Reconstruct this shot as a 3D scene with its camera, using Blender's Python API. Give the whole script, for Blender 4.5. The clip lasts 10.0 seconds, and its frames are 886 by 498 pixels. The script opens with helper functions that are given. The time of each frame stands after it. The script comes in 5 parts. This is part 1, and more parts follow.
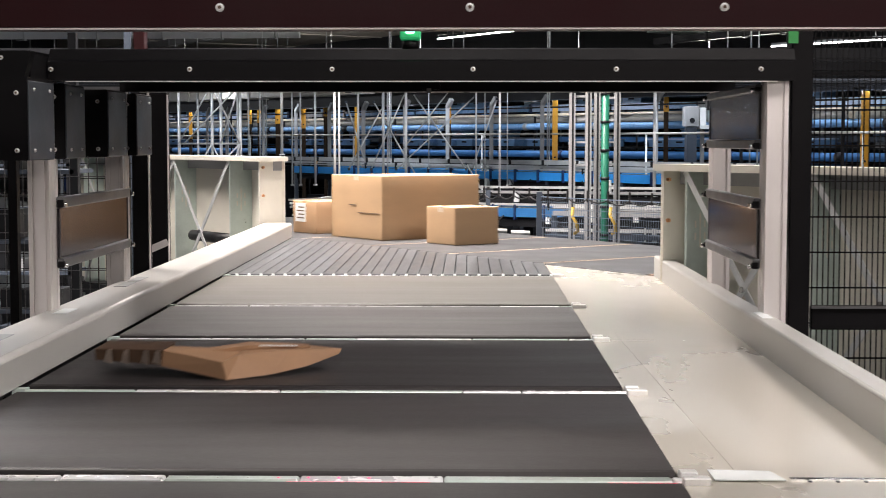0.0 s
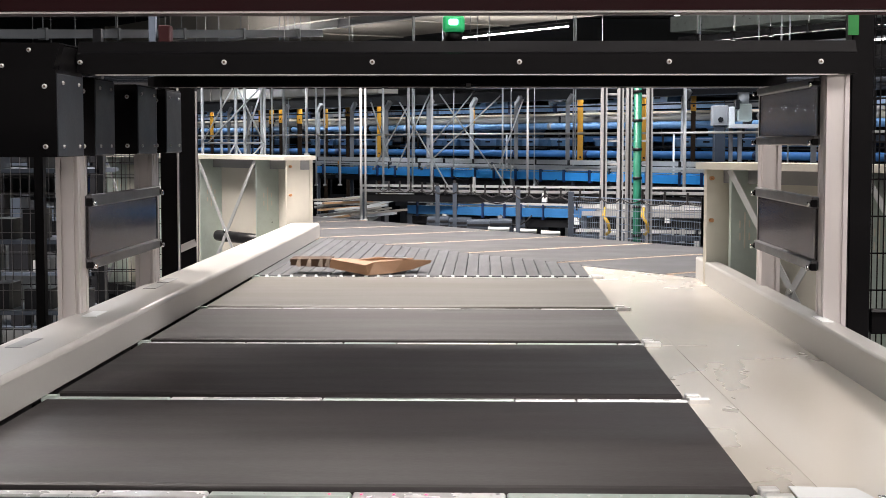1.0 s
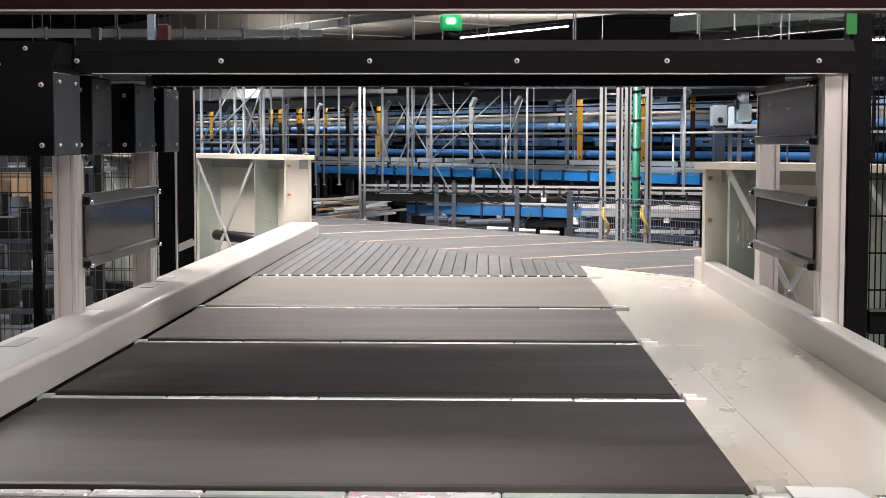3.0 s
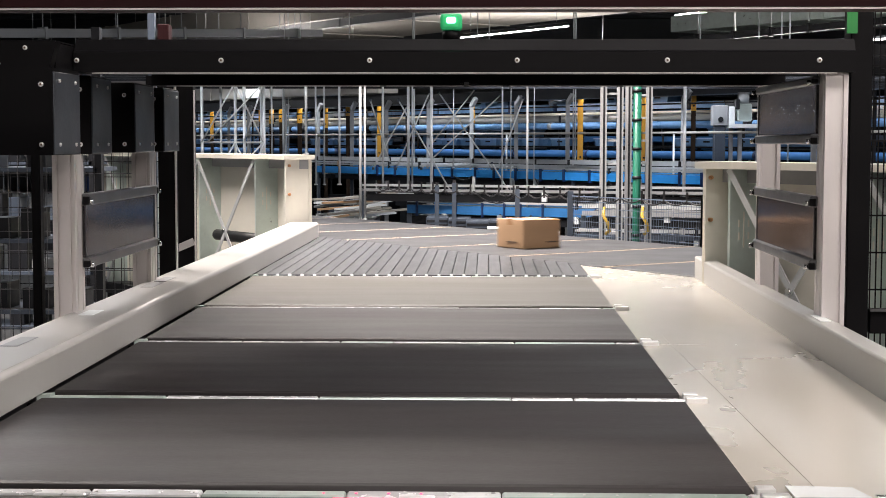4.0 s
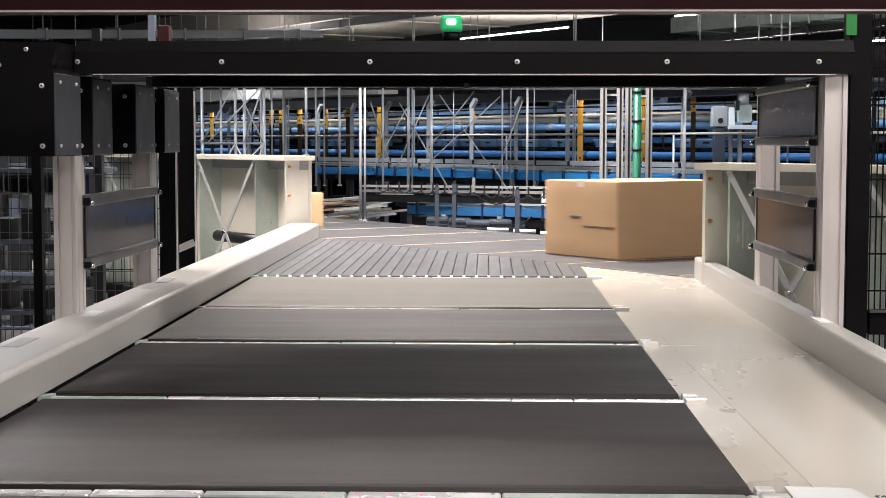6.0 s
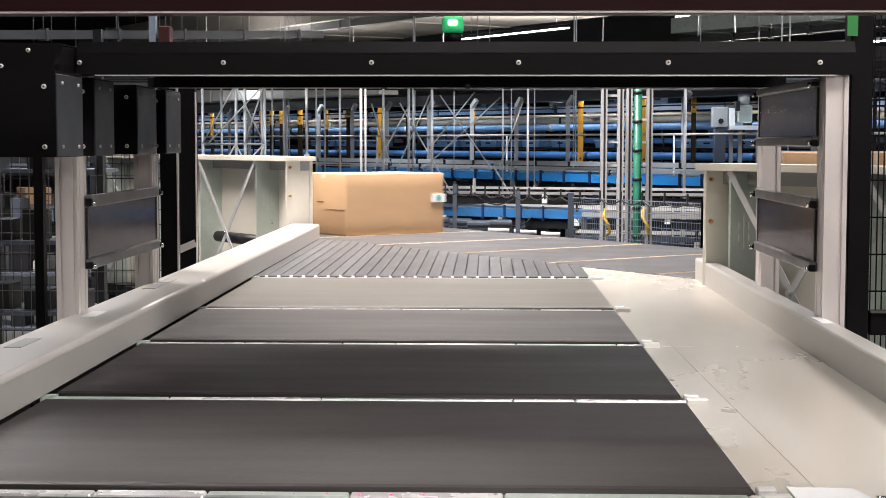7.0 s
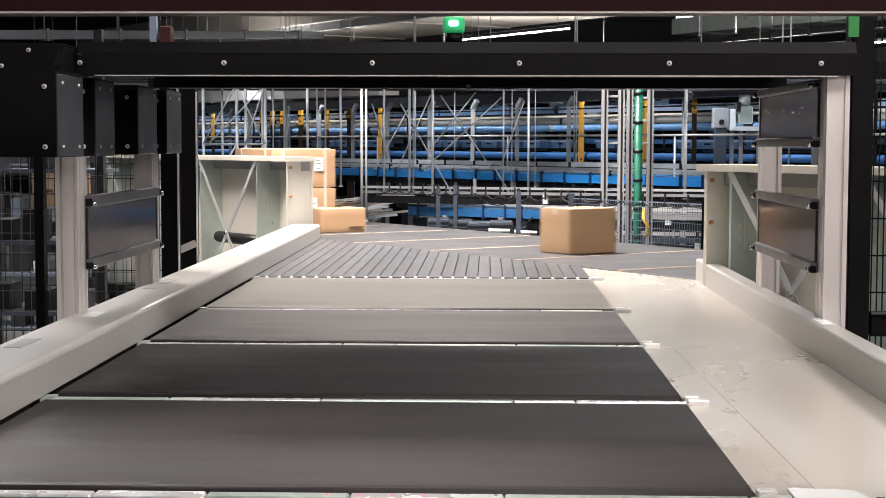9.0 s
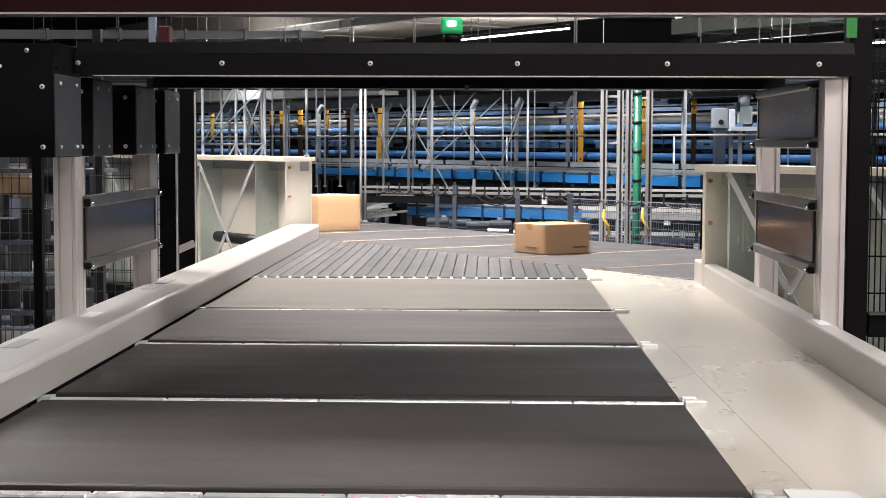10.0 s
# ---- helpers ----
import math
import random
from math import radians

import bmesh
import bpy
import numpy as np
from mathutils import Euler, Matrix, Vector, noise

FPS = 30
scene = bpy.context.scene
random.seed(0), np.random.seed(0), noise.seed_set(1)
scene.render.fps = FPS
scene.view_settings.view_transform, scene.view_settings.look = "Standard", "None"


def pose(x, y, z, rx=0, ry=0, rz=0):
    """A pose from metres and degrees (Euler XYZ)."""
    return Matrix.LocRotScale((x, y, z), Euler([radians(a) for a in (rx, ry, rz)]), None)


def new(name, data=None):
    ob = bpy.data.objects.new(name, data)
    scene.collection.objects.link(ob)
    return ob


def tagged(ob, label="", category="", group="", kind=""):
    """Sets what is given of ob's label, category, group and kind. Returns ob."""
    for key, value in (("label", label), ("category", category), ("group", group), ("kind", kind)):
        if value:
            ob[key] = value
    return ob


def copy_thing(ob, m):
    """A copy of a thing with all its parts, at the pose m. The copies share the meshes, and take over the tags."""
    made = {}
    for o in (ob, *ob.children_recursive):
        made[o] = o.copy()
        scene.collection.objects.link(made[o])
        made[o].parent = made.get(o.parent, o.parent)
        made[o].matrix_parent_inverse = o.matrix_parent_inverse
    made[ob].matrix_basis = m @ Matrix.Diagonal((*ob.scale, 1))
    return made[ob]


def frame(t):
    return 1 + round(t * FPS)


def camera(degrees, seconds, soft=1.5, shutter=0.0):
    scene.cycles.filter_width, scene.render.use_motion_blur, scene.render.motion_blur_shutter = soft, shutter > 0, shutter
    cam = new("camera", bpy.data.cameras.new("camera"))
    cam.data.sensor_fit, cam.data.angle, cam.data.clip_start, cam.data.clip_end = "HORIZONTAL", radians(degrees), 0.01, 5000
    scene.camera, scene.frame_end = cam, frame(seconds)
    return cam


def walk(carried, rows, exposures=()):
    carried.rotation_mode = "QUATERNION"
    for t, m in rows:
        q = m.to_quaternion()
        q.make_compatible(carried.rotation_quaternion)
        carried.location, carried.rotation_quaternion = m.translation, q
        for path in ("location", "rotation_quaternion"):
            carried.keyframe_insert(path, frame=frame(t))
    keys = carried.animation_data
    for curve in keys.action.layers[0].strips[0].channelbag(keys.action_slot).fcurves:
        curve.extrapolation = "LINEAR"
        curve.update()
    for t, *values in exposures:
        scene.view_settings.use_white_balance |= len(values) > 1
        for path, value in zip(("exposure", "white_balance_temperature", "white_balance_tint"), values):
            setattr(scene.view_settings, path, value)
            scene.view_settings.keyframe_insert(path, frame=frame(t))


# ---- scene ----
# ---- camera ----
def view(x, y, z, down, left, lean):
    """A level camera at x, y, z that looks down and to the left by so many degrees."""
    return pose(x, y, z, 90 - down, 0, left) @ pose(0, 0, 0, 0, 0, lean)


cam = camera(32.4, 10.0, soft=0.8, shutter=0.4)
walk(cam, [
    (0.0, view(0.064, -0.177, 1.466, 4.06, 0.93, 0.02)),
    (0.5, view(0.010, -0.041, 1.458, 4.03, 1.48, 0.00)),
    (1.0, view(-0.009, -0.005, 1.453, 4.03, 1.62, 0.01)),
    (1.5, view(-0.006, -0.003, 1.451, 4.02, 1.60, 0.03)),
    (2.0, view(-0.006, -0.001, 1.453, 4.07, 1.60, 0.02)),
    (2.5, view(-0.003, -0.000, 1.452, 4.03, 1.60, 0.06)),
    (4.0, view(-0.001, 0.006, 1.449, 4.03, 1.64, 0.06)),
    (4.5, view(-0.000, 0.003, 1.449, 4.00, 1.63, 0.07)),
    (5.0, view(-0.001, 0.000, 1.450, 4.00, 1.62, 0.08)),
    (5.5, view(0.000, 0.000, 1.450, 4.00, 1.63, 0.08)),
    (7.0, view(-0.005, -0.006, 1.451, 3.98, 1.64, 0.07)),
    (7.5, view(-0.005, -0.006, 1.451, 3.97, 1.66, 0.12)),
    (8.0, view(-0.007, -0.007, 1.452, 3.98, 1.65, 0.13)),
    (8.5, view(-0.008, -0.004, 1.452, 3.97, 1.65, 0.14)),
    (9.0, view(-0.005, -0.003, 1.451, 3.96, 1.66, 0.14)),
    (9.5, view(-0.003, -0.002, 1.453, 3.98, 1.65, 0.17)),
    (10.0, view(-0.000, -0.003, 1.453, 3.97, 1.65, 0.19)),
], exposures=[(0.0, -0.06, 6500, 15), (10.0, -0.06, 6500, 15)])

# ---- light ----
world = bpy.data.worlds.new("world")
scene.world = world
world.use_nodes = True
world.node_tree.nodes["Background"].inputs[0].default_value = (0.75, 0.85, 1.0, 1)
world.node_tree.nodes["Background"].inputs[1].default_value = 0.25


def area(name, x, y, z, sx, sy, watts, tint=(1.0, 0.95, 0.88), rx=0, ry=0):
    lamp = bpy.data.lights.new(name, "AREA")
    lamp.shape, lamp.size, lamp.size_y, lamp.energy, lamp.color = "RECTANGLE", sx, sy, watts, tint
    ob = new(name, lamp)
    ob.matrix_world = pose(x, y, z, rx, ry, 0)
    return ob


# unseen lamps, placed to fit the light; the fourth is plain fill
LAMPS = [  # x, y, z, length along x, width, watts
    (-3.3, 7.6, 4.8, 2.4, 1.4, 330), (-0.4, 8.9, 4.6, 1.8, 1.2, 430), (3.4, 2.6, 4.3, 2.0, 1.2, 185), (0.4, 2.3, 4.3, 2.2, 1.0, 17),
    (2.4, -4.2, 3.9, 2.6, 0.8, 180), (-1.8, -7.2, 3.9, 2.6, 0.8, 230),
    (2.8, -9.4, 3.9, 2.6, 0.8, 260), (-2.2, -12.2, 3.9, 2.6, 0.8, 300),
    (-4.0, 12.0, 4.2, 3.0, 0.3, 90), (2.5, 13.0, 4.2, 3.0, 0.3, 60)]
for bx, by, bz, bl, bd, bw in LAMPS:
    lit = area("panel_light", bx, by, bz - 0.06, bl, bd, bw, (1.0, 0.92, 0.83) if by < 10 else (0.84, 0.93, 1.0))
    if 5 < by < 10:
        lit.data.spread = radians(125)  # narrowed cones keep these two lamps off the near belts
# tubes out of sight behind the beams, added to light racks and soffit
TUBES = [  # middle of each hung tube lamp, length along x, watts
    (-9.5, 28.5, 2.65, 3.0, 40), (-6.1, 25.0, 2.5, 3.0, 50), (-3.6, 21.8, 2.35, 2.4, 50), (-1.2, 18.7, 2.2, 2.4, 42), (1.1, 15.8, 2.2, 2.4, 36),
    (3.4, 13.2, 2.2, 2.4, 32), (-3.8, 28.0, 2.75, 3.0, 20), (0.6, 26.0, 2.75, 3.0, 20), (5.2, 24.0, 2.75, 3.0, 20)]
for bx, by, bz, bl, bw in TUBES:
    upward = by > 23.9 and bx > -5  # these face up, added to brighten the soffit
    area("tube_light", bx, by, bz + (0.06 if upward else -0.05), bl, 0.08, bw * (2.5 if upward else 1), (1.0, 0.95, 0.88) if upward else (0.84, 0.93, 1.0), 180 if upward else 0)
# the far racks run parallel to the blue conveyor: s along, o behind it
FAR_O = Vector((-2.341, 21.0, 0))
FAR_D = Vector((5.196, -6.7, 0)).normalized()
FAR_B = Vector((6.7, 5.196, 0)).normalized()
FAR_A = math.degrees(math.atan2(FAR_D.y, FAR_D.x))


def far(s, o, z=0.0):
    return FAR_O + FAR_D * s + FAR_B * o + Vector((0, 0, z))


UNDER = [(-10.0, 1.62, 1.972), (-6.5, 1.62, 1.972), (-3.0, 1.62, 1.972), (0.5, 1.62, 1.972), (4.0, 1.62, 1.972), (7.5, 1.62, 1.972), (8.9, 1.1, 2.42)]  # platform tubes; the six under the deck are unseen, added to light the racks
for s, o, z in UNDER:
    p = far(s, o, z)
    area("tube_light", p.x, p.y, p.z, 2.6, 0.05, 14, (0.80, 0.90, 1.0)).matrix_world = pose(p.x, p.y, p.z, 0, 0, FAR_A)

# ---- materials ----
def mat(name, color, rough=0.5, metal=0.0, var=0.12, scale=6.0, fine=60.0, bump=0.02, stretch=(1, 1, 1), coat=0.0, rvar=0.1, dirt=0.0, spec=0.5):
    """Painted or bare surface with broad and fine variation, dirt specks and a slight relief."""
    m = bpy.data.materials.new(name)
    m.use_nodes = True
    nt = m.node_tree
    b = nt.nodes["Principled BSDF"]
    L = nt.links.new
    tc = nt.nodes.new("ShaderNodeTexCoord")
    mp = nt.nodes.new("ShaderNodeMapping")
    mp.inputs["Scale"].default_value = stretch
    L(tc.outputs["Object"], mp.inputs["Vector"])
    big = nt.nodes.new("ShaderNodeTexNoise")
    big.inputs["Scale"].default_value, big.inputs["Detail"].default_value = scale, 4
    L(mp.outputs[0], big.inputs["Vector"])
    small = nt.nodes.new("ShaderNodeTexNoise")
    small.inputs["Scale"].default_value, small.inputs["Detail"].default_value = fine, 3
    L(mp.outputs[0], small.inputs["Vector"])
    add = nt.nodes.new("ShaderNodeMath")
    add.operation = "MULTIPLY_ADD"
    L(small.outputs["Fac"], add.inputs[0])
    add.inputs[1].default_value = 0.4
    L(big.outputs["Fac"], add.inputs[2])
    ramp = nt.nodes.new("ShaderNodeMapRange")
    ramp.inputs["From Min"].default_value, ramp.inputs["From Max"].default_value = 0.4, 1.0
    ramp.inputs["To Min"].default_value, ramp.inputs["To Max"].default_value = 1 - var, 1 + var
    L(add.outputs[0], ramp.inputs["Value"])
    mul = nt.nodes.new("ShaderNodeVectorMath")
    mul.operation = "SCALE"
    mul.inputs[0].default_value = color
    L(ramp.outputs[0], mul.inputs["Scale"])
    out = mul.outputs[0]
    info = nt.nodes.new("ShaderNodeObjectInfo")
    rnd = nt.nodes.new("ShaderNodeMapRange")
    rnd.inputs["To Min"].default_value, rnd.inputs["To Max"].default_value = 1 - 0.5 * var, 1 + 0.5 * var
    L(info.outputs["Random"], rnd.inputs["Value"])
    mul2 = nt.nodes.new("ShaderNodeVectorMath")
    mul2.operation = "SCALE"
    L(out, mul2.inputs[0])
    L(rnd.outputs[0], mul2.inputs["Scale"])
    out = mul2.outputs[0]
    if dirt:
        spot = nt.nodes.new("ShaderNodeTexNoise")
        spot.inputs["Scale"].default_value, spot.inputs["Detail"].default_value, spot.inputs["Roughness"].default_value = scale * 2.5, 8, 0.7
        L(tc.outputs["Object"], spot.inputs["Vector"])
        sr = nt.nodes.new("ShaderNodeMapRange")
        sr.inputs["From Min"].default_value, sr.inputs["From Max"].default_value = 0.55, 0.75
        sr.inputs["To Min"].default_value, sr.inputs["To Max"].default_value = 0, dirt
        L(spot.outputs["Fac"], sr.inputs["Value"])
        mix = nt.nodes.new("ShaderNodeMix")
        mix.data_type = "RGBA"
        L(sr.outputs[0], mix.inputs["Factor"])
        L(out, mix.inputs["A"])
        mix.inputs["B"].default_value = (0.12, 0.11, 0.1, 1)
        out = mix.outputs["Result"]
    L(out, b.inputs["Base Color"])
    rr = nt.nodes.new("ShaderNodeMapRange")
    rr.inputs["From Min"].default_value, rr.inputs["From Max"].default_value = 0.4, 1.0
    rr.inputs["To Min"].default_value, rr.inputs["To Max"].default_value = max(0.03, rough - rvar), min(1, rough + rvar)
    L(add.outputs[0], rr.inputs["Value"])
    L(rr.outputs[0], b.inputs["Roughness"])
    b.inputs["Metallic"].default_value = metal
    b.inputs["Coat Weight"].default_value = coat
    b.inputs["Specular IOR Level"].default_value = spec
    if bump:
        bp = nt.nodes.new("ShaderNodeBump")
        bp.inputs["Strength"].default_value, bp.inputs["Distance"].default_value = 0.5, bump * 0.02
        L(add.outputs[0], bp.inputs["Height"])
        L(bp.outputs[0], b.inputs["Normal"])
    return m


def glow(name, color, strength):
    m = bpy.data.materials.new(name)
    m.use_nodes = True
    b = m.node_tree.nodes["Principled BSDF"]
    b.inputs["Base Color"].default_value = (*color, 1)
    b.inputs["Emission Color"].default_value = (*color, 1)
    b.inputs["Emission Strength"].default_value = strength
    return m


RUBBER = mat("belt_rubber", (0.0248, 0.0215, 0.0222), 0.5, 0, 0.25, 3, 140, 0.04, (0.4, 2, 1), rvar=0.1, spec=0.22)
# paler copy of the belt rubber; part of the light pool is in its colour
RUBBERP = mat("belt_rubber_light_pool", (0.078, 0.072, 0.061), 0.5, 0, 0.15, 3, 140, 0.04, (0.4, 2, 1), rvar=0.08, spec=0.3)
STRIPM = mat("strip_belt_fabric", (0.055, 0.058, 0.064), 0.42, 0, 0.25, 5, 80, 0.05, (3, 0.4, 1), spec=0.32)
CARRIER = mat("carrier_belt", (0.047, 0.048, 0.052), 0.5, 0, 0.15, 4, 90, 0.05, spec=0.3)
STEEL = mat("satin_steel", (0.40, 0.375, 0.335), 0.24, 0.6, 0.10, 1.1, 5, 0, (1, 0.6, 1), rvar=0.035, spec=0.5)
DECKM = mat("brushed_deck_steel", (0.62, 0.585, 0.52), 0.27, 0.35, 0.05, 0.7, 9, 0, (1, 0.5, 1), rvar=0.03)
CHROME = mat("bright_metal", (0.75, 0.75, 0.76), 0.18, 1.0, 0.06, 8, 90, 0.01)
POLISH = mat("polished_strip", (0.84, 0.84, 0.86), 0.26, 0.35, 0.1, 6, 40, 0.01)
SCREW = mat("zinc_screw", (0.75, 0.75, 0.74), 0.35, 0.35, 0.06, 8, 90, 0.01)
WALLW = mat("white_painted_steel", (0.42, 0.415, 0.40), 0.32, 0, 0.07, 2, 30, 0, rvar=0.05)
CREAM = mat("cream_sheet_steel", (0.64, 0.615, 0.545), 0.4, 0, 0.05, 3, 40, 0, dirt=0.04)
GALV = mat("galvanised_sheet", (0.52, 0.60, 0.57), 0.35, 0.45, 0.1, 10, 60, 0.02)
ALU = mat("anodised_aluminium", (0.72, 0.68, 0.67), 0.42, 0.45, 0.05, 4, 160, 0.01, (6, 6, 0.3))
BLACK = mat("black_powder_coat", (0.0055, 0.0052, 0.006), 0.45, 0, 0.1, 6, 220, 0.04, spec=0.1)
# black coat with the red sensor glow put into its colour
DARKR = mat("black_coat_red_glow", (0.032, 0.005, 0.008), 0.42, 0, 0.1, 6, 220, 0.04, spec=0.12)
MAROON = mat("dull_maroon_paint", (0.012, 0.0024, 0.003), 0.5, 0, 0.1, 6, 120, 0.02, spec=0.1)
SLATE = mat("slate_grey_plate", (0.05, 0.056, 0.066), 0.42, 0.2, 0.06, 6, 200, 0.03, spec=0.4)
BARG = mat("dark_grey_bar", (0.13, 0.13, 0.135), 0.4, 0.6, 0.06, 6, 100, 0.02)
PANEL = mat("smoked_panel", (0.15, 0.125, 0.13), 0.12, 0, 0.05, 4, 60, 0.0, spec=0.5, rvar=0.02)
PANEL.node_tree.nodes["Principled BSDF"].inputs["Transmission Weight"].default_value = 0.86
PANEL.node_tree.nodes["Principled BSDF"].inputs["IOR"].default_value = 1.16
KRAFT = mat("kraft_cardboard", (0.46, 0.30, 0.17), 0.75, 0, 0.07, 5, 90, 0.06, (1, 1, 3))
KRAFT2 = mat("brown_cardboard", (0.41, 0.255, 0.145), 0.75, 0, 0.08, 5, 90, 0.06, (1, 1, 3))
KRAFT3 = mat("crushed_cardboard", (0.27, 0.15, 0.08), 0.75, 0, 0.12, 7, 90, 0.08)
KRAFTT = mat("torn_corrugated_board", (0.07, 0.04, 0.024), 0.7, 0, 0.35, 14, 70, 0.1, spec=0.2)
COLUMND = mat("shaded_column_dark", (0.035, 0.022, 0.014), 0.8, 0, 0.25, 12, 90, 0.1, spec=0.15)
TAPE = mat("brown_packing_tape", (0.37, 0.215, 0.115), 0.25, 0, 0.05, 8, 60, 0.01)
CLEAR = mat("clear_tape", (0.48, 0.42, 0.37), 0.1, 0, 0.3, 30, 90, 0.05)
TAPEC = mat("clear_packing_tape", (0.62, 0.52, 0.42), 0.16, 0, 0.12, 8, 60, 0.01)
STRAP = mat("white_plastic_strap", (0.66, 0.56, 0.48), 0.35, 0, 0.05, 8, 60, 0.01)
PAPER = mat("label_paper", (0.72, 0.75, 0.76), 0.6, 0, 0.04, 8, 60, 0.01)
INK = mat("printed_ink", (0.13, 0.085, 0.055), 0.7, 0, 0.1, 20, 90, 0)
TEAL = mat("teal_print", (0.1, 0.35, 0.36), 0.6, 0, 0.1, 20, 90, 0)
LIP = mat("worn_edge_strip", (0.52, 0.39, 0.28), 0.5, 0, 0.3, 12, 60, 0.02)
BLUE = mat("blue_painted_steel", (0.04, 0.36, 0.88), 0.36, 0, 0.1, 2, 20, 0.01)
PALEB = mat("pale_blue_cover", (0.44, 0.56, 0.76), 0.3, 0, 0.2, 2, 20, 0.01)
SKYB = mat("light_blue_cover", (0.13, 0.27, 0.48), 0.3, 0, 0.2, 2, 20, 0.01)
BEIGE = mat("beige_tube_paint", (0.62, 0.55, 0.42), 0.35, 0, 0.12, 2, 20, 0.01)
BLUEF = mat("dull_blue_steel", (0.04, 0.17, 0.42), 0.45, 0, 0.2, 2, 20, 0.01)
BLUED = mat("dark_blue_plastic", (0.012, 0.03, 0.1), 0.4, 0, 0.1, 2, 20, 0.01)
FENCEB = mat("grey_blue_fence_paint", (0.05, 0.065, 0.09), 0.45, 0.2, 0.1, 4, 40, 0.01)
FENCEL = mat("light_grey_blue_wire", (0.13, 0.17, 0.23), 0.45, 0.2, 0.1, 4, 40, 0.01)
LOWB = mat("worn_blue_steel", (0.03, 0.16, 0.40), 0.4, 0, 0.2, 4, 40, 0.01)
ORANGE = mat("yellow_painted_steel", (0.58, 0.28, 0.02), 0.45, 0, 0.15, 3, 30, 0.01)
PIPE = mat("galvanised_pipe", (0.55, 0.57, 0.58), 0.4, 0.3, 0.12, 5, 60, 0.01)
GREYP = mat("light_grey_paint", (0.29, 0.30, 0.31), 0.45, 0, 0.08, 2, 30, 0.01)
GREEN = mat("green_pipe_paint", (0.008, 0.12, 0.075), 0.4, 0, 0.1, 6, 60, 0.02)
GREENL = mat("green_tape", (0.02, 0.22, 0.05), 0.4, 0, 0.06, 6, 60, 0.01)
DARK = mat("dark_machinery", (0.010, 0.011, 0.014), 0.5, 0.1, 0.3, 3, 30, 0.02, spec=0.3)
CABLE = mat("black_cable", (0.012, 0.012, 0.014), 0.45, 0, 0.1, 6, 60, 0)
CEIL = mat("dark_ceiling_deck", (0.10, 0.11, 0.12), 0.7, 0, 0.2, 1, 12, 0.02, (1, 6, 1))
DUCT = mat("beige_duct_sheet", (0.42, 0.4, 0.36), 0.5, 0.1, 0.08, 1.5, 12, 0.02)
CONC = mat("grey_concrete_floor", (0.10, 0.10, 0.10), 0.6, 0, 0.2, 0.8, 20, 0.05)
HALL = mat("hall_wall_cladding", (0.09, 0.10, 0.11), 0.6, 0, 0.12, 0.7, 8, 0.02, (4, 4, 0.3))
BRASS = mat("copper_bolt", (0.7, 0.36, 0.18), 0.3, 0.9, 0.05, 8, 60, 0)
YELLOWC = mat("yellow_hose", (0.42, 0.28, 0.03), 0.5, 0, 0.1, 8, 60, 0)
LED = glow("led_tube", (1.0, 0.97, 0.92), 10.0)
LEDHOT = glow("led_tube_bright", (1.0, 0.97, 0.92), 70.0)
GREENLAMP = glow("green_signal_glow", (0.02, 0.45, 0.16), 0.28)
GREENCORE = glow("green_signal_core", (0.4, 1.0, 0.75), 2.2)
REDDIM = glow("red_line_glow", (1.0, 0.04, 0.14), 0.8)
REDGLINT = glow("red_scanner_glint", (1.0, 0.02, 0.12), 3.0)

# ---- building helpers ----
ORG = {}


def box(bm, x0, x1, y0, y1, z0, z1, bev=0.0, seg=1):
    vs = [bm.verts.new((x, y, z)) for x in (x0, x1) for y in (y0, y1) for z in (z0, z1)]
    fs = [bm.faces.new([vs[i] for i in f]) for f in ((0, 1, 3, 2), (4, 6, 7, 5), (0, 4, 5, 1), (2, 3, 7, 6), (0, 2, 6, 4), (1, 5, 7, 3))]
    if bev:
        es = {e for f in fs for e in f.edges}
        bmesh.ops.bevel(bm, geom=list(es), offset=bev, segments=seg, affect="EDGES", profile=0.5)
    return bm


def bar(bm, p, q, w, h=None, up=(0, 0, 1)):
    """A square bar from p to q."""
    h = h or w
    p, q = Vector(p), Vector(q)
    d = (q - p).normalized()
    a = d.cross(Vector(up))
    if a.length < 1e-4:
        a = d.cross(Vector((0, 1, 0)))
    a.normalize()
    b = a.cross(d)
    vs = [bm.verts.new(e + a * (w / 2 * i) + b * (h / 2 * j)) for e in (p, q) for i, j in ((-1, -1), (1, -1), (1, 1), (-1, 1))]
    for f in ((3, 2, 1, 0), (4, 5, 6, 7), (0, 1, 5, 4), (1, 2, 6, 5), (2, 3, 7, 6), (3, 0, 4, 7)):
        bm.faces.new([vs[i] for i in f])
    return bm


def cyl(bm, p, q, r, seg=8, r2=None):
    p, q = Vector(p), Vector(q)
    r2 = r if r2 is None else r2
    d = (q - p).normalized()
    a = d.orthogonal().normalized()
    b = d.cross(a)
    rings = []
    for e, rad in ((p, r), (q, r2)):
        rings.append([bm.verts.new(e + (a * math.cos(2 * math.pi * i / seg) + b * math.sin(2 * math.pi * i / seg)) * rad) for i in range(seg)])
    for i in range(seg):
        j = (i + 1) % seg
        f = bm.faces.new((rings[0][i], rings[0][j], rings[1][j], rings[1][i]))
        f.smooth = True
    bm.faces.new(rings[0][::-1])
    bm.faces.new(rings[1])
    return bm


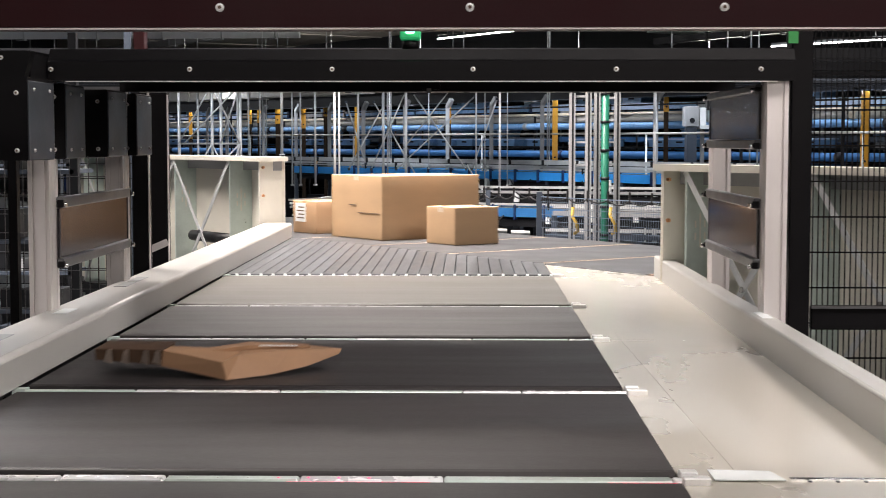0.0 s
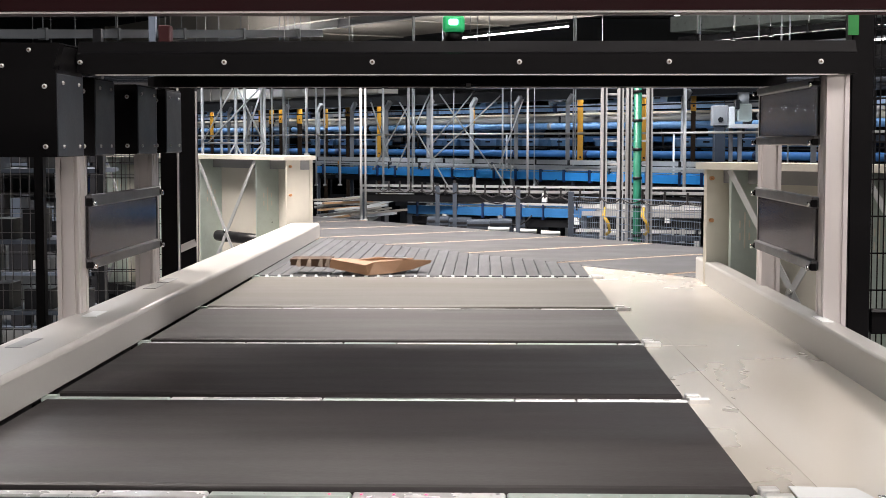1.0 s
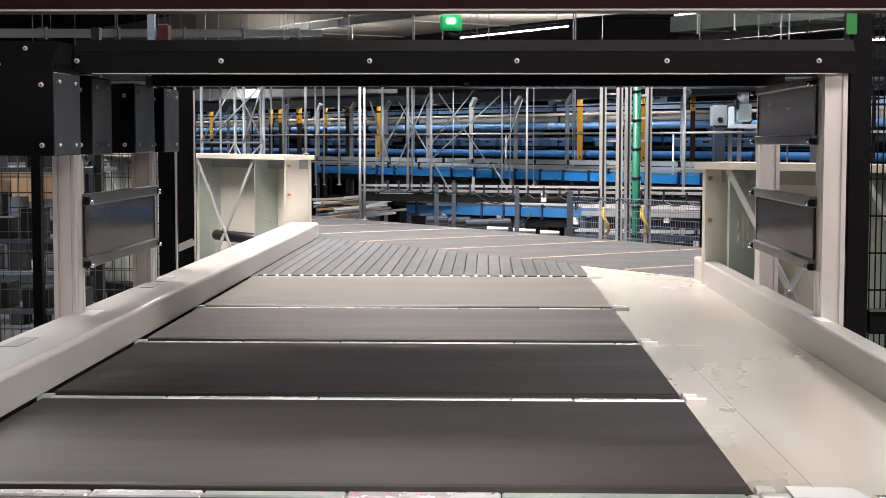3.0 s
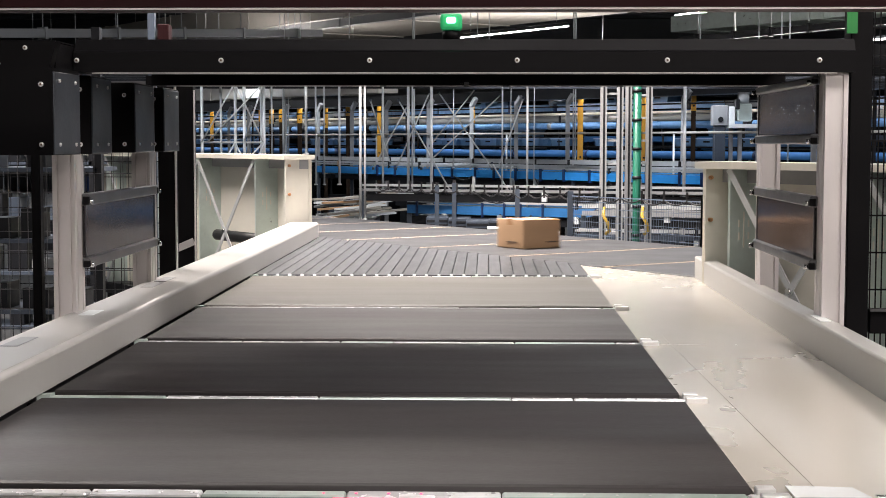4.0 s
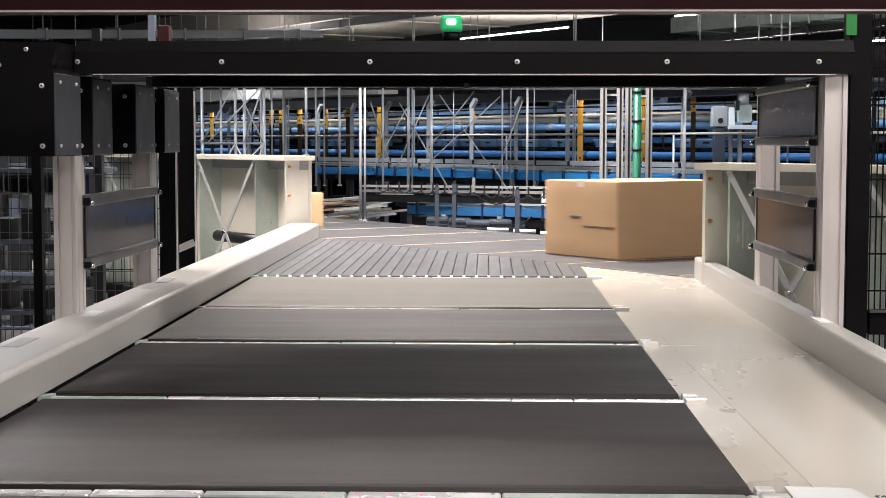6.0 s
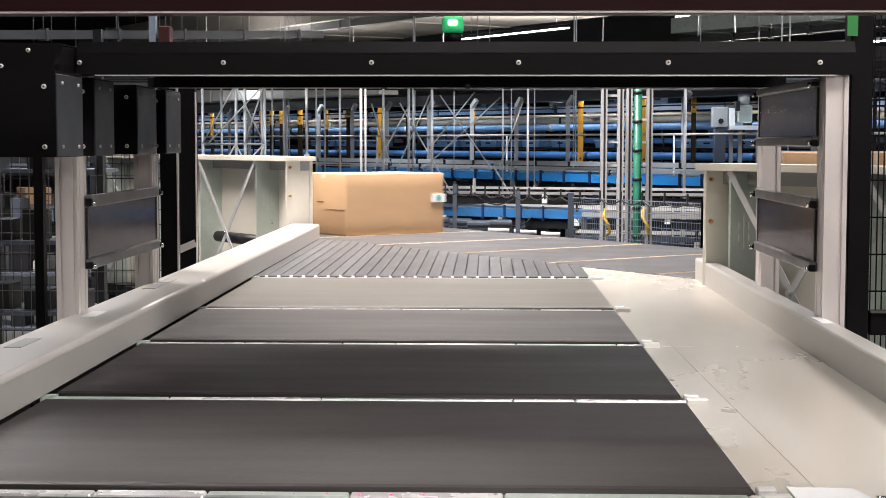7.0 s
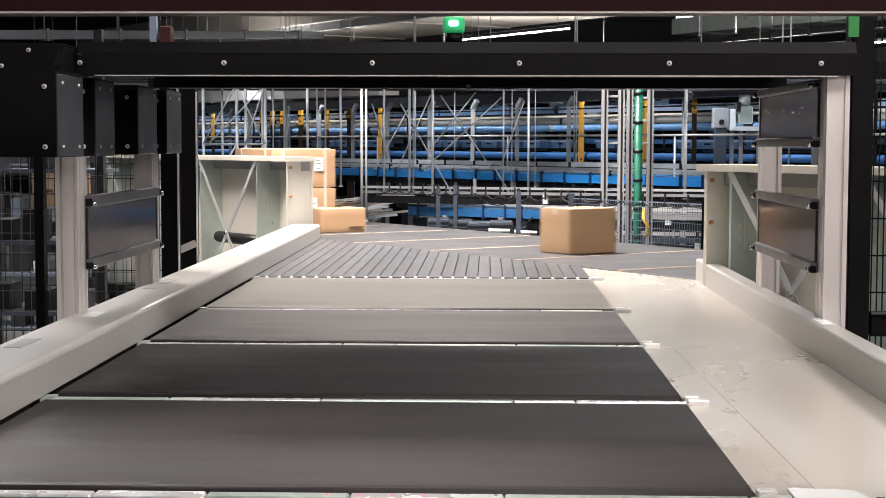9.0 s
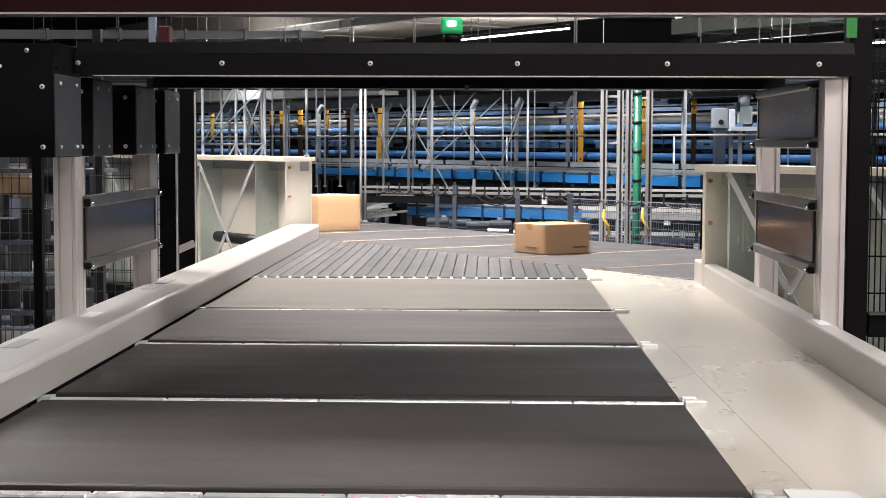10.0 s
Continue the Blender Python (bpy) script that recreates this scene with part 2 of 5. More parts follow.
def prism(bm, pts, lo, hi, axis):
    """The outline pts, drawn out along an axis ('x', 'y' or 'z')."""
    def at(p, c):
        return {"x": (c, p[0], p[1]), "y": (p[0], c, p[1]), "z": (p[0], p[1], c)}[axis]
    a = [bm.verts.new(at(p, lo)) for p in pts]
    b = [bm.verts.new(at(p, hi)) for p in pts]
    bm.faces.new(a[::-1])
    bm.faces.new(b)
    for i in range(len(pts)):
        j = (i + 1) % len(pts)
        bm.faces.new((a[i], a[j], b[j], b[i]))
    bmesh.ops.recalc_face_normals(bm, faces=bm.faces[:])
    return bm


def tube(bm, pts, r, seg=6):
    """A bent tube through the points, in one skin."""
    pts = [Vector(p) for p in pts]
    rings = []
    for i, p in enumerate(pts):
        d = (pts[min(i + 1, len(pts) - 1)] - pts[max(i - 1, 0)]).normalized()
        a = d.cross(Vector((0.31, 0.2, 0.93))).normalized()
        b = d.cross(a)
        rings.append([bm.verts.new(p + (a * math.cos(2 * math.pi * k / seg) + b * math.sin(2 * math.pi * k / seg)) * r) for k in range(seg)])
    for u, v in zip(rings, rings[1:]):
        for k in range(seg):
            bm.faces.new((u[k], u[(k + 1) % seg], v[(k + 1) % seg], v[k])).smooth = True
    bm.faces.new(rings[0][::-1])
    bm.faces.new(rings[-1])
    return bm


def thing(name, at=(0, 0, 0), label="", category="", group="", kind=""):
    ob = new(name)
    ob.empty_display_size = 0.05
    ob.location = at
    ORG[ob.name] = Vector(at)
    return tagged(ob, label, category, group, kind)


def part(name, bm, material, parent, label=""):
    """One mesh under a thing or a part; the bmesh is in world coordinates, or in its thing's own if that stands at the origin."""
    org = ORG[parent.name]
    bmesh.ops.recalc_face_normals(bm, faces=bm.faces[:])
    bmesh.ops.translate(bm, verts=bm.verts[:], vec=-org)
    me = bpy.data.meshes.new(name)
    bm.to_mesh(me)
    bm.free()
    me.materials.append(material)
    ob = new(name, me)
    ob.parent = parent
    ORG[ob.name] = org
    return tagged(ob, label)


def piece(name, me, parent, at=(0, 0, 0)):
    """Another object on a mesh that is already there."""
    ob = new(name, me)
    ob.parent = parent
    ob.location = Vector(at)
    return ob


def solid(name, bm, material, label="", category="", group="", kind="", at=None):
    """A thing that is one mesh."""
    bmesh.ops.recalc_face_normals(bm, faces=bm.faces[:])
    if at is not None:
        bmesh.ops.translate(bm, verts=bm.verts[:], vec=-Vector(at))
    me = bpy.data.meshes.new(name)
    bm.to_mesh(me)
    bm.free()
    me.materials.append(material)
    ob = new(name, me)
    if at is not None:
        ob.location = at
    ORG[ob.name] = Vector(at or (0, 0, 0))
    return tagged(ob, label, category, group, kind)


def N():
    return bmesh.new()


def screw(parent, p, normal, r=0.007):
    p, nn = Vector(p), Vector(normal)
    bm = cyl(N(), p, p + nn * 0.003, r, 10)
    cyl(bm, p + nn * 0.003, p + nn * 0.005, r * 0.85, 10, r * 0.6)
    ob = part("screw", bm, SCREW, parent)
    if ob.parent.parent is None:
        part("socket", cyl(N(), p + nn * 0.005, p + nn * 0.0056, r * 0.42, 6), INK, ob)
    return ob


# ---- plan ----
TOP = 0.90                      # height of the belts
TURN = 36.3                     # the sorting line runs this much to the left of the infeed
CA, SA = math.cos(radians(TURN)), math.sin(radians(TURN))
U, W = Vector((-SA, CA, 0)), Vector((CA, SA, 0))
SPEED = 2.36
NEAR, FAR = 4.43, 5.70          # the sorting line's two edges, across


def line(s, w, z=0.0):
    """A place s metres along and w metres across the sorting line."""
    return U * s + W * w + Vector((0, 0, z))

# ---- hall ----
solid("floor", box(N(), -32, 34, -24, 46, -0.3, 0.0), CONC, "worn grey concrete hall floor", "floor", kind="structure")
for nm, a in (("wall_north", (-32, 34, 46, 46.4)), ("wall_south", (-32, 34, -24.4, -24)), ("wall_west", (-32.4, -32, -24, 46)), ("wall_east", (34, 34.4, -24, 46))):
    solid(nm, box(N(), *a, 0, 5.2), HALL, "grey ribbed hall wall cladding", "wall", kind="structure")
bm = box(N(), -32, 34, -24, 46, 5.2, 5.5)
for i in range(44):
    box(bm, -32, 34, -23.5 + i * 1.6, -23.1 + i * 1.6, 5.08, 5.2)
solid("ceiling", bm, CEIL, "dark corrugated ceiling deck", "ceiling", kind="structure")

# ---- sorting line: bed and moving carriers ----
bed = thing("conveyor_bed", line(6, 5.0), "dark steel bed carrying the moving sorter plates", "conveyor")
bm = N()
for w0, w1, z0, z1 in ((NEAR + 0.02, FAR - 0.02, 0.76, 0.83), (NEAR - 0.01, NEAR + 0.05, 0.55, 0.868), (FAR - 0.05, FAR + 0.03, 0.55, 0.868)):
    vs = [line(s, w, z) for s in (-20.5, 33.5) for w in (w0, w1) for z in (z0, z1)]
    vs = [bm.verts.new(v) for v in vs]
    for f in ((0, 1, 3, 2), (4, 6, 7, 5), (0, 4, 5, 1), (2, 3, 7, 6), (0, 2, 6, 4), (1, 5, 7, 3)):
        bm.faces.new([vs[i] for i in f])
part("bed_frame", bm, DARK, bed)
for k in range(18):
    for w in (NEAR + 0.1, FAR - 0.1):
        part("leg", cyl(N(), line(-20 + k * 3.1, w, 0), line(-20 + k * 3.1, w, 0.77), 0.04, 8), DARK, bed)

PITCH = 0.742
carrier = thing("sorter_carrier", (0, 0, 0), "dark grey moving sorter plate with pale worn edge strip", "conveyor plate", "plates of the sorting line")
half = (FAR - NEAR) / 2
bm = box(N(), -half, half, 0.020, PITCH - 0.022, -0.03, 0.0, 0.004)
part("plate", bm, CARRIER, carrier)
part("edge_strip", box(N(), -half + 0.01, half - 0.01, 0.0, 0.016, -0.03, -0.001), LIP, carrier, "pale worn edge strip")
part("joint_profile", box(N(), -half + 0.01, half - 0.01, PITCH - 0.021, PITCH - 0.002, -0.03, -0.012), CABLE, carrier, "black rubber joint")
carriers = [carrier]
for k in range(1, 39):
    carriers.append(copy_thing(carrier, pose(0, 0, 0)))

# ---- infeed belts ----
XL, XR = -0.953, 0.42


def short_belt(y0, y1, rubber=RUBBER):
    t = thing("belt_conveyor", (-0.26, (y0 + y1) / 2, 0.7), "short conveyor with smooth dark grey rubber belt", "conveyor", "short belts of the infeed")
    r = 0.028
    prof = []
    for cy, a0 in ((y0 + r, 90), (y1 - r, -90)):
        for i in range(9):
            a = radians(a0 + i * 22.5)
            prof.append((cy + r * math.cos(a), TOP - r + r * math.sin(a)))
    bm = prism(N(), prof, XL, XR, "x")
    for f in bm.faces:
        f.smooth = abs(f.normal.x) < 0.5 and abs(f.normal.z) < 0.98
    part("belt", bm, rubber, t, "beige-grey belt, part of the light pool in its colour" if rubber is RUBBERP else "")
    for x in (XL - 0.012, XR + 0.002):
        # plates coloured black for the shade in the gap beside the wall
        part("side_plate", box(N(), x, x + 0.01, y0 + 0.06, y1 - 0.06, 0.74, TOP - 0.012), CABLE, t)
    for y in (y0 + r, y1 - r):
        bm = cyl(N(), (XL - 0.03, y, TOP - r), (XR + 0.03, y, TOP - r), 0.016, 10)
        part("roller", bm, CHROME, t)
    for yy in (y0 + 0.12, y1 - 0.12):
        for x in (XL + 0.05, XR - 0.05):
            part("leg", box(N(), x - 0.03, x + 0.03, yy - 0.03, yy + 0.03, 0.0, TOP - 0.07), DARK, t)
    return t


EDGES = [1.45, 2.37, 3.27, 4.185, 5.06, 6.245]
for y0, y1 in zip(EDGES, EDGES[1:]):
    short_belt(y0 + 0.028, y1 - 0.022, RUBBERP if y0 > 5 else RUBBER)
rngk = random.Random(8)
for k, y in enumerate(EDGES[1:]):
    hw = 0.019 if k == 0 else 0.014
    t = thing("gap_strip", (-0.26, y, TOP), "narrow bright metal strip bridging two conveyor belts", "metal strip", "strips between the belts")
    x = XL - 0.01
    # pale, slightly tilted lengths stand in for broken reflections along the strip
    while x < XR + 0.012:
        x1 = min(x + rngk.uniform(0.10, 0.42), XR + (0.05 if k == 0 else 0.012))
        bm = box(N(), x + 0.001, x1 - 0.001, y - hw, y + hw, TOP - 0.03, TOP - 0.004, 0.003)
        bmesh.ops.rotate(bm, verts=bm.verts[:], cent=(x, y, TOP - 0.03), matrix=pose(0, 0, 0, rngk.uniform(-2.5, 2.0), 0, 0).to_3x3())
        part("strip_length", bm, rngk.choice((POLISH, POLISH, SCREW, GALV)), t)
        x = x1
    n = 27
    for i in range(n):
        x = XL + 0.03 + i * (XR - XL - 0.04) / (n - 1)
        bm = cyl(N(), (x, y, TOP - 0.0045), (x, y, TOP - 0.003), 0.0022, 6)
        # four rivets glow in place of the red scanner light on them
        part("rivet", bm, REDGLINT if (k == 0 and i in (13, 14, 15, 16)) else SCREW, t)
    if k == 0:
        # red scanner light on the strip, built as glowing bars
        for x0, x1 in ((-0.24, 0.0), (0.30, 0.415)):
            part("light_line", box(N(), x0, x1, y - hw - 0.004, y - hw - 0.001, TOP - 0.012, TOP - 0.006), REDDIM, t, "red scanner light, drawn as a glowing line")
    for yy in (-0.028, 0.022):
        part("end_bracket", box(N(), XR + 0.004, XR + (0.05 if yy < 0 else 0.035), y + yy - 0.012, y + yy + 0.014, TOP - 0.012, TOP + 0.006, 0.002), SCREW, t)
    part("end_bracket", prism(N(), [(XL - 0.018, y - 0.03), (XL + 0.006, y - 0.012), (XL + 0.010, y + 0.014), (XL - 0.018, y + 0.006)], TOP - 0.012, TOP + 0.001, "z"), GALV, t)
    part("beam", box(N(), XL, XR, y - 0.008, y + 0.008, 0.80, TOP - 0.03), DARK, t)
    for x in (XL + 0.02, XR - 0.02):
        part("leg", box(N(), x - 0.012, x + 0.012, y - 0.008, y + 0.008, 0.0, 0.80), DARK, t)

# ---- finger strips that end on the slant ----
fingers = thing("strip_conveyor", (-0.26, 6.9, 0.6), "merge conveyor of narrow grey belts cut on the slant", "conveyor")
SP = 0.0514
x = XR
k = 0
while x - SP > XL - 0.02:
    x0, x1 = x - SP + 0.0014, x - 0.0014
    e0, e1 = (NEAR - 0.025 - x0 * CA) / SA, (NEAR - 0.025 - x1 * CA) / SA
    em = (e0 + e1) / 2
    bm = prism(N(), [(x0, 6.275), (x1, 6.275), (x1, em), (x0, em)], TOP - 0.03, TOP - 0.0005, "z")
    bmesh.ops.bevel(bm, geom=bm.edges[:], offset=0.0015, segments=1, affect="EDGES")
    part("strip_belt", bm, STRIPM, fingers)
    part("pulley", cyl(N(), (x - 0.006, 6.268, TOP - 0.006), (x + 0.006, 6.268, TOP - 0.006), 0.009, 8), PAPER, fingers)
    x -= SP
    k += 1
part("bed_plate", prism(N(), [(XL - 0.03, 6.27), (XR + 0.01, 6.27), (XR + 0.01, (NEAR - 0.03 - XR * CA) / SA), (XL - 0.03, (NEAR - 0.03 - (XL - 0.03) * CA) / SA)], TOP - 0.06, TOP - 0.031, "z"), DARK, fingers)
for px, py in ((-0.9, 6.4), (0.3, 6.4), (-0.9, 8.3), (0.2, 6.8)):
    part("leg", box(N(), px - 0.03, px + 0.03, py - 0.03, py + 0.03, 0, TOP - 0.06), DARK, fingers)

# ---- steel side deck and the low side walls ----
deck = thing("side_deck", (0.64, 4, 0.85), "scratched bare steel side deck beside the belts", "steel deck")
XD = 0.853
cut = [(XD, (NEAR - 0.02 - XD * CA) / SA - 0.02), (XR + 0.004, (NEAR - 0.02 - XR * CA) / SA - 0.02)]
part("plate", prism(N(), [(XR + 0.004, 1.4), (XD, 1.4)] + cut, TOP - 0.016, TOP - 0.006, "z"), DECKM, deck)
part("seam_bead", bar(N(), (0.535, 2.44, TOP - 0.0055), (0.51, 4.35, TOP - 0.0057), 0.014, 0.0012), DECKM, deck, "long welded seam")
part("seam_bead", bar(N(), (XR + 0.02, 4.18, TOP - 0.0055), (0.60, 4.18, TOP - 0.0057), 0.014, 0.0012), DECKM, deck, "short welded seam")
part("seam_strip", box(N(), XR + 0.19, XD - 0.004, 2.372, 2.386, TOP - 0.0058, TOP - 0.0035), CHROME, deck, "bright joint strip")
for i in range(5):
    part("rivet", cyl(N(), (0.64 + i * 0.047, 2.362, TOP - 0.006), (0.64 + i * 0.047, 2.362, TOP - 0.004), 0.004, 8), DARK, deck)
part("front_lip", prism(N(), [(XR + 0.06, 2.36), (XR + 0.18, 2.36), (XR + 0.165, 2.43), (XR + 0.06, 2.44)], TOP - 0.004, TOP - 0.002, "z"), PAPER, deck, "white corner plate")
for py in (1.8, 3.5, 5.5):
    part("leg", box(N(), 0.6, 0.66, py, py + 0.06, 0, TOP - 0.012), DARK, deck)


def side_wall(name, prof, y0, y1, label):
    t = thing(name, (prof[0][0], (y0 + y1) / 2, 0.6), label, "side wall")
    bm = prism(N(), prof, y0, y1, "y")
    for f in bm.faces:
        f.smooth = min(e.calc_length() for e in f.edges) < 0.006 and abs(f.normal.y) < 0.5
    ob = part("cover", bm, WALLW, t)
    for yy in (y0 + 0.2, (y0 + y1) / 2, y1 - 0.2):
        xm = sum(p[0] for p in prof) / len(prof)
        part("leg", box(N(), xm - 0.025, xm + 0.025, yy - 0.025, yy + 0.025, 0, prof[0][1] + 0.001), DARK, t)
    return t


def rounded(x0, x1, z0, z1, r0, r1):
    """A profile with rounded upper corners."""
    pts = [(x0, z0)]
    for cx, r, a0 in ((x0 + r0, r0, 180), (x1 - r1, r1, 90)):
        for i in range(7):
            a = radians(a0 - i * 15)
            pts.append((cx + r * math.cos(a), z1 - r + r * math.sin(a)))
    return pts + [(x1, z0)]


lw = side_wall("side_guard", rounded(-1.135, -0.965, 0.903, 0.986, 0.012, 0.014), 1.3, 8.72, "low white painted guard wall with rounded top edge")
rw = side_wall("side_guard", rounded(0.853, 0.912, 0.86, 0.982, 0.008, 0.006), 1.3, 6.27, "low white painted guard wall beside steel deck")
# black sheet added under the wall in place of the gap's shade
part("skirt", box(N(), -1.12, -0.985, 1.32, 8.7, 0.55, 0.902), CABLE, lw, "added black sheet that darkens the gap")
part("label_plate", box(N(), -1.09, -1.05, 4.02, 4.14, 0.986, 0.9875), PAPER, lw, "small white sticker")
for y in (3.4, 4.8, 5.0):
    part("scuff_strip", box(N(), -1.1, -1.06, y, y + 0.16, 0.986, 0.9875), GREYP, lw, "grey scuffed tape")
part("label_plate", box(N(), 0.87, 0.9, 3.98, 4.12, 0.982, 0.9835), PAPER, rw, "small white sticker")

# ---- tunnel frame: posts, beams, covers ----
def profile_post(x, y, z1=1.632, wx=0.06, wy=0.095, sx=1):
    t = thing("frame_post", (x + wx / 2, y + wy / 2, 0), "upright slotted aluminium profile post", "post", "posts of the tunnel frame")
    g, d = 0.007, 0.008
    pts = [(0, 0)]
    for c in (0.74,) if sx > 0 else (0.26, 0.86):
        pts += [(wx * c - g / 2, 0), (wx * c - g / 2, d), (wx * c + g / 2, d), (wx * c + g / 2, 0)]
    pts += [(wx, 0)]
    for c in (0.25, 0.75):
        pts += [(wx, wy * c - g / 2), (wx - d, wy * c - g / 2), (wx - d, wy * c + g / 2), (wx, wy * c + g / 2)]
    pts += [(wx, wy), (0, wy)]
    for c in (0.75, 0.25):
        pts += [(0, wy * c + g / 2), (d, wy * c + g / 2), (d, wy * c - g / 2), (0, wy * c - g / 2)]
    part("profile", prism(N(), [(x + a, y + b) for a, b in pts], 0.0, z1, "z"), ALU, t)
    part("foot_plate", box(N(), x - 0.03, x + wx + 0.03, y - 0.03, y + wy + 0.03, 0.0, 0.012), STEEL, t)
    return t


YP = (4.08, 5.0)
for y in YP:
    profile_post(-1.17, y, sx=-1)
    profile_post(0.893, y)


def crossbars(xf, side):
    """Bars, clamps and smoked panels between the front and the rear post."""
    lo, hi = YP[0] + 0.07, YP[1] + 0.03
    x0, x1 = (xf, xf + 0.02) if side < 0 else (xf - 0.02, xf)
    zs = [(1.274, 1.306), (1.102, 1.13)] if side < 0 else [(1.442, 1.469), (1.274, 1.304), (1.102, 1.13), (1.603, 1.625)]
    for k, (z0, z1) in enumerate(zs):
        t = thing("cross_bar", (x0, lo, z0), "dark grey flat cross bar clamped between frame posts", "bar", "cross bars of the tunnel frame")
        part("bar", box(N(), x0, x1, lo, hi, z0, z1, 0.003), BARG, t)
        for y in (lo - 0.005, hi - 0.012):
            bx = x0 - 0.003 if side > 0 else x0 + 0.004
            part("clamp", box(N(), bx, bx + 0.018, y, y + 0.016, z0 + 0.002, z1 - 0.008, 0.002), BLACK, t)
            xx = x1 if side < 0 else bx
            part("bolt", cyl(N(), (xx, y + 0.011, (z0 + z1) / 2 - 0.006), (xx + 0.01 * (1 if side < 0 else -1), y + 0.011, (z0 + z1) / 2 - 0.006), 0.007, 8), CHROME, t)
    xm = (x0 + x1) / 2 + 0.004 * side
    for z0, z1 in (((1.13, 1.274),) if side < 0 else ((1.13, 1.274), (1.469, 1.603))):
        t = thing("smoked_panel", (xm, lo, z0), "dark smoked sheet between two cross bars", "panel", "smoked side panels")
        part("sheet", box(N(), xm - 0.002, xm + 0.002, lo, hi, z0 + 0.001, z1 - 0.001), PANEL, t)
        for yy in (lo, hi - 0.008):
            part("edge_seal", box(N(), xm - 0.004, xm - 0.0021, yy, yy + 0.008, z0 + 0.001, z1 - 0.001), CABLE, t)
            part("edge_seal", box(N(), xm + 0.0021, xm + 0.004, yy, yy + 0.008, z0 + 0.001, z1 - 0.001), CABLE, t)


crossbars(-1.11, -1)
crossbars(0.893, 1)


def cover_beam(y, x0, x1, screws, depth, material, label, z0=1.632, h=0.088):
    t = thing("frame_beam", ((x0 + x1) / 2, y, z0), label, "beam", "beams of the tunnel frame")
    pr = [(y, z0), (y, z0 + 0.052), (y + 0.012, z0 + 0.058), (y + 0.03, z0 + h), (y + depth, z0 + h), (y + depth, z0)]
    part("cover", prism(N(), pr, x0, x1, "x"), material, t)
    part("bottom_lip", box(N(), x0 + 0.05, x1 - 0.05, y + 0.001, y + 0.005, z0 - 0.0035, z0 - 0.001), ALU, t, "thin bright metal lip")
    for x in screws:
        screw(t, (x, y, z0 + 0.031), (0, -1, 0), 0.007)
    return t


b1 = cover_beam(4.05, -1.10, 0.965, (-1.09, -0.705, -0.311, 0.078, 0.472, 0.869), 0.12, BLACK, "black powder-coated beam across the tunnel")
part("inner_channel", box(N(), -1.05, 0.9, 4.19, 4.24, 1.634, 1.65), BLACK, b1)
b2 = cover_beam(5.0, -1.10, 0.965, (), 0.12, BLACK, "black powder-coated rear beam across the tunnel")
part("sensor_bracket", box(N(), -0.09, -0.03, 4.985, 4.999, 1.638, 1.66), BLACK, b2, "small black sensor bracket")
part("sensor_tab", box(N(), -0.075, -0.06, 4.97, 4.985, 1.626, 1.642), BARG, b2)
for x in (-0.35, 0.05, 0.42):
    part("clip", box(N(), x, x + 0.02, 4.985, 4.998, 1.627, 1.633), BARG, b2)
b0 = cover_beam(2.26, -1.6, 1.6, (-0.726, -0.33, 0.067, 0.469, 0.866), 0.10, DARKR, "black beam near the camera, red glow in its colour", 1.646, 0.14)
for x in (-1.58, 1.54):
    part("column", box(N(), x, x + 0.05, 2.27, 2.35, 0, 1.64), BLACK, b0)

# unseen sheet between the tunnel beams, added to shade the belts below
roof = thing("tunnel_roof", (-0.07, 4.6, 1.70), "unseen black sheet roof, added to shade the belts", "roof sheet")
part("sheet", box(N(), -1.09, 0.955, 4.172, 4.998, 1.700, 1.704), BLACK, roof)
for y in (4.45, 4.75):
    part("stiffener", box(N(), -1.08, 0.945, y, y + 0.03, 1.675, 1.6995), BLACK, roof)

# black junction covers on the aisle side
for k, (y0, y1) in enumerate(((3.78, 4.03), (4.15, 4.37), (4.66, 4.93), (5.08, 5.33))):
    t = thing("black_cover", (-1.2, y0, 1.414), "black sheet-metal junction cover with screws", "cover box", "covers on the tunnel frame")
    xi = -1.08
    xo = -1.30 if k == 0 else -1.21
    if k == 0:
        pr = [(xi, 1.414), (xi, 1.632), (xo - 0.05, 1.632), (xo - 0.05, 1.45), (xo + 0.02, 1.414)]
        part("body", prism(N(), pr, y0, y1 - 0.001, "y"), BLACK, t)
    else:
        part("body", box(N(), xo, xi, y0, y1, 1.414, 1.628, 0.002), BLACK, t)
    part("side_plate", box(N(), xi, xi + 0.003, y0 + 0.004, y1 - 0.004, 1.416, 1.622, 0.001), SLATE, t, "slate grey side plate")
    for zz in (1.44, 1.60):
        for yy in (y0 + 0.05, y1 - 0.05):
            screw(t, (xi + 0.003, yy, zz), (1, 0, 0), 0.005)
        screw(t, (xi - 0.03 if k else xi - 0.028, y0, zz - (0 if zz < 1.5 else 0.01)), (0, -1, 0), 0.0065)
    if k in (0, 2):
        part("mount", box(N(), -1.16, -1.12, y1 - 0.002, y1 + (0.055 if k == 0 else 0.075), 1.46, 1.58), BLACK, t)
t = thing("beam_bracket", (-1.2, 3.9, 1.64), "bent black bracket carrying the tunnel beam", "bracket")
part("front_plate", prism(N(), [(-1.28, 1.634), (-1.11, 1.634), (-1.09, 1.70), (-1.255, 1.705)], 3.86, 3.90, "y"), BLACK, t)
part("side_plate", prism(N(), [(3.90, 1.634), (4.18, 1.634), (4.18, 1.70), (3.90, 1.70)], -1.125, -1.104, "x"), BLACK, t)
part("roof_plate", box(N(), -1.25, -1.104, 3.9, 4.16, 1.702, 1.706), BLACK, t)
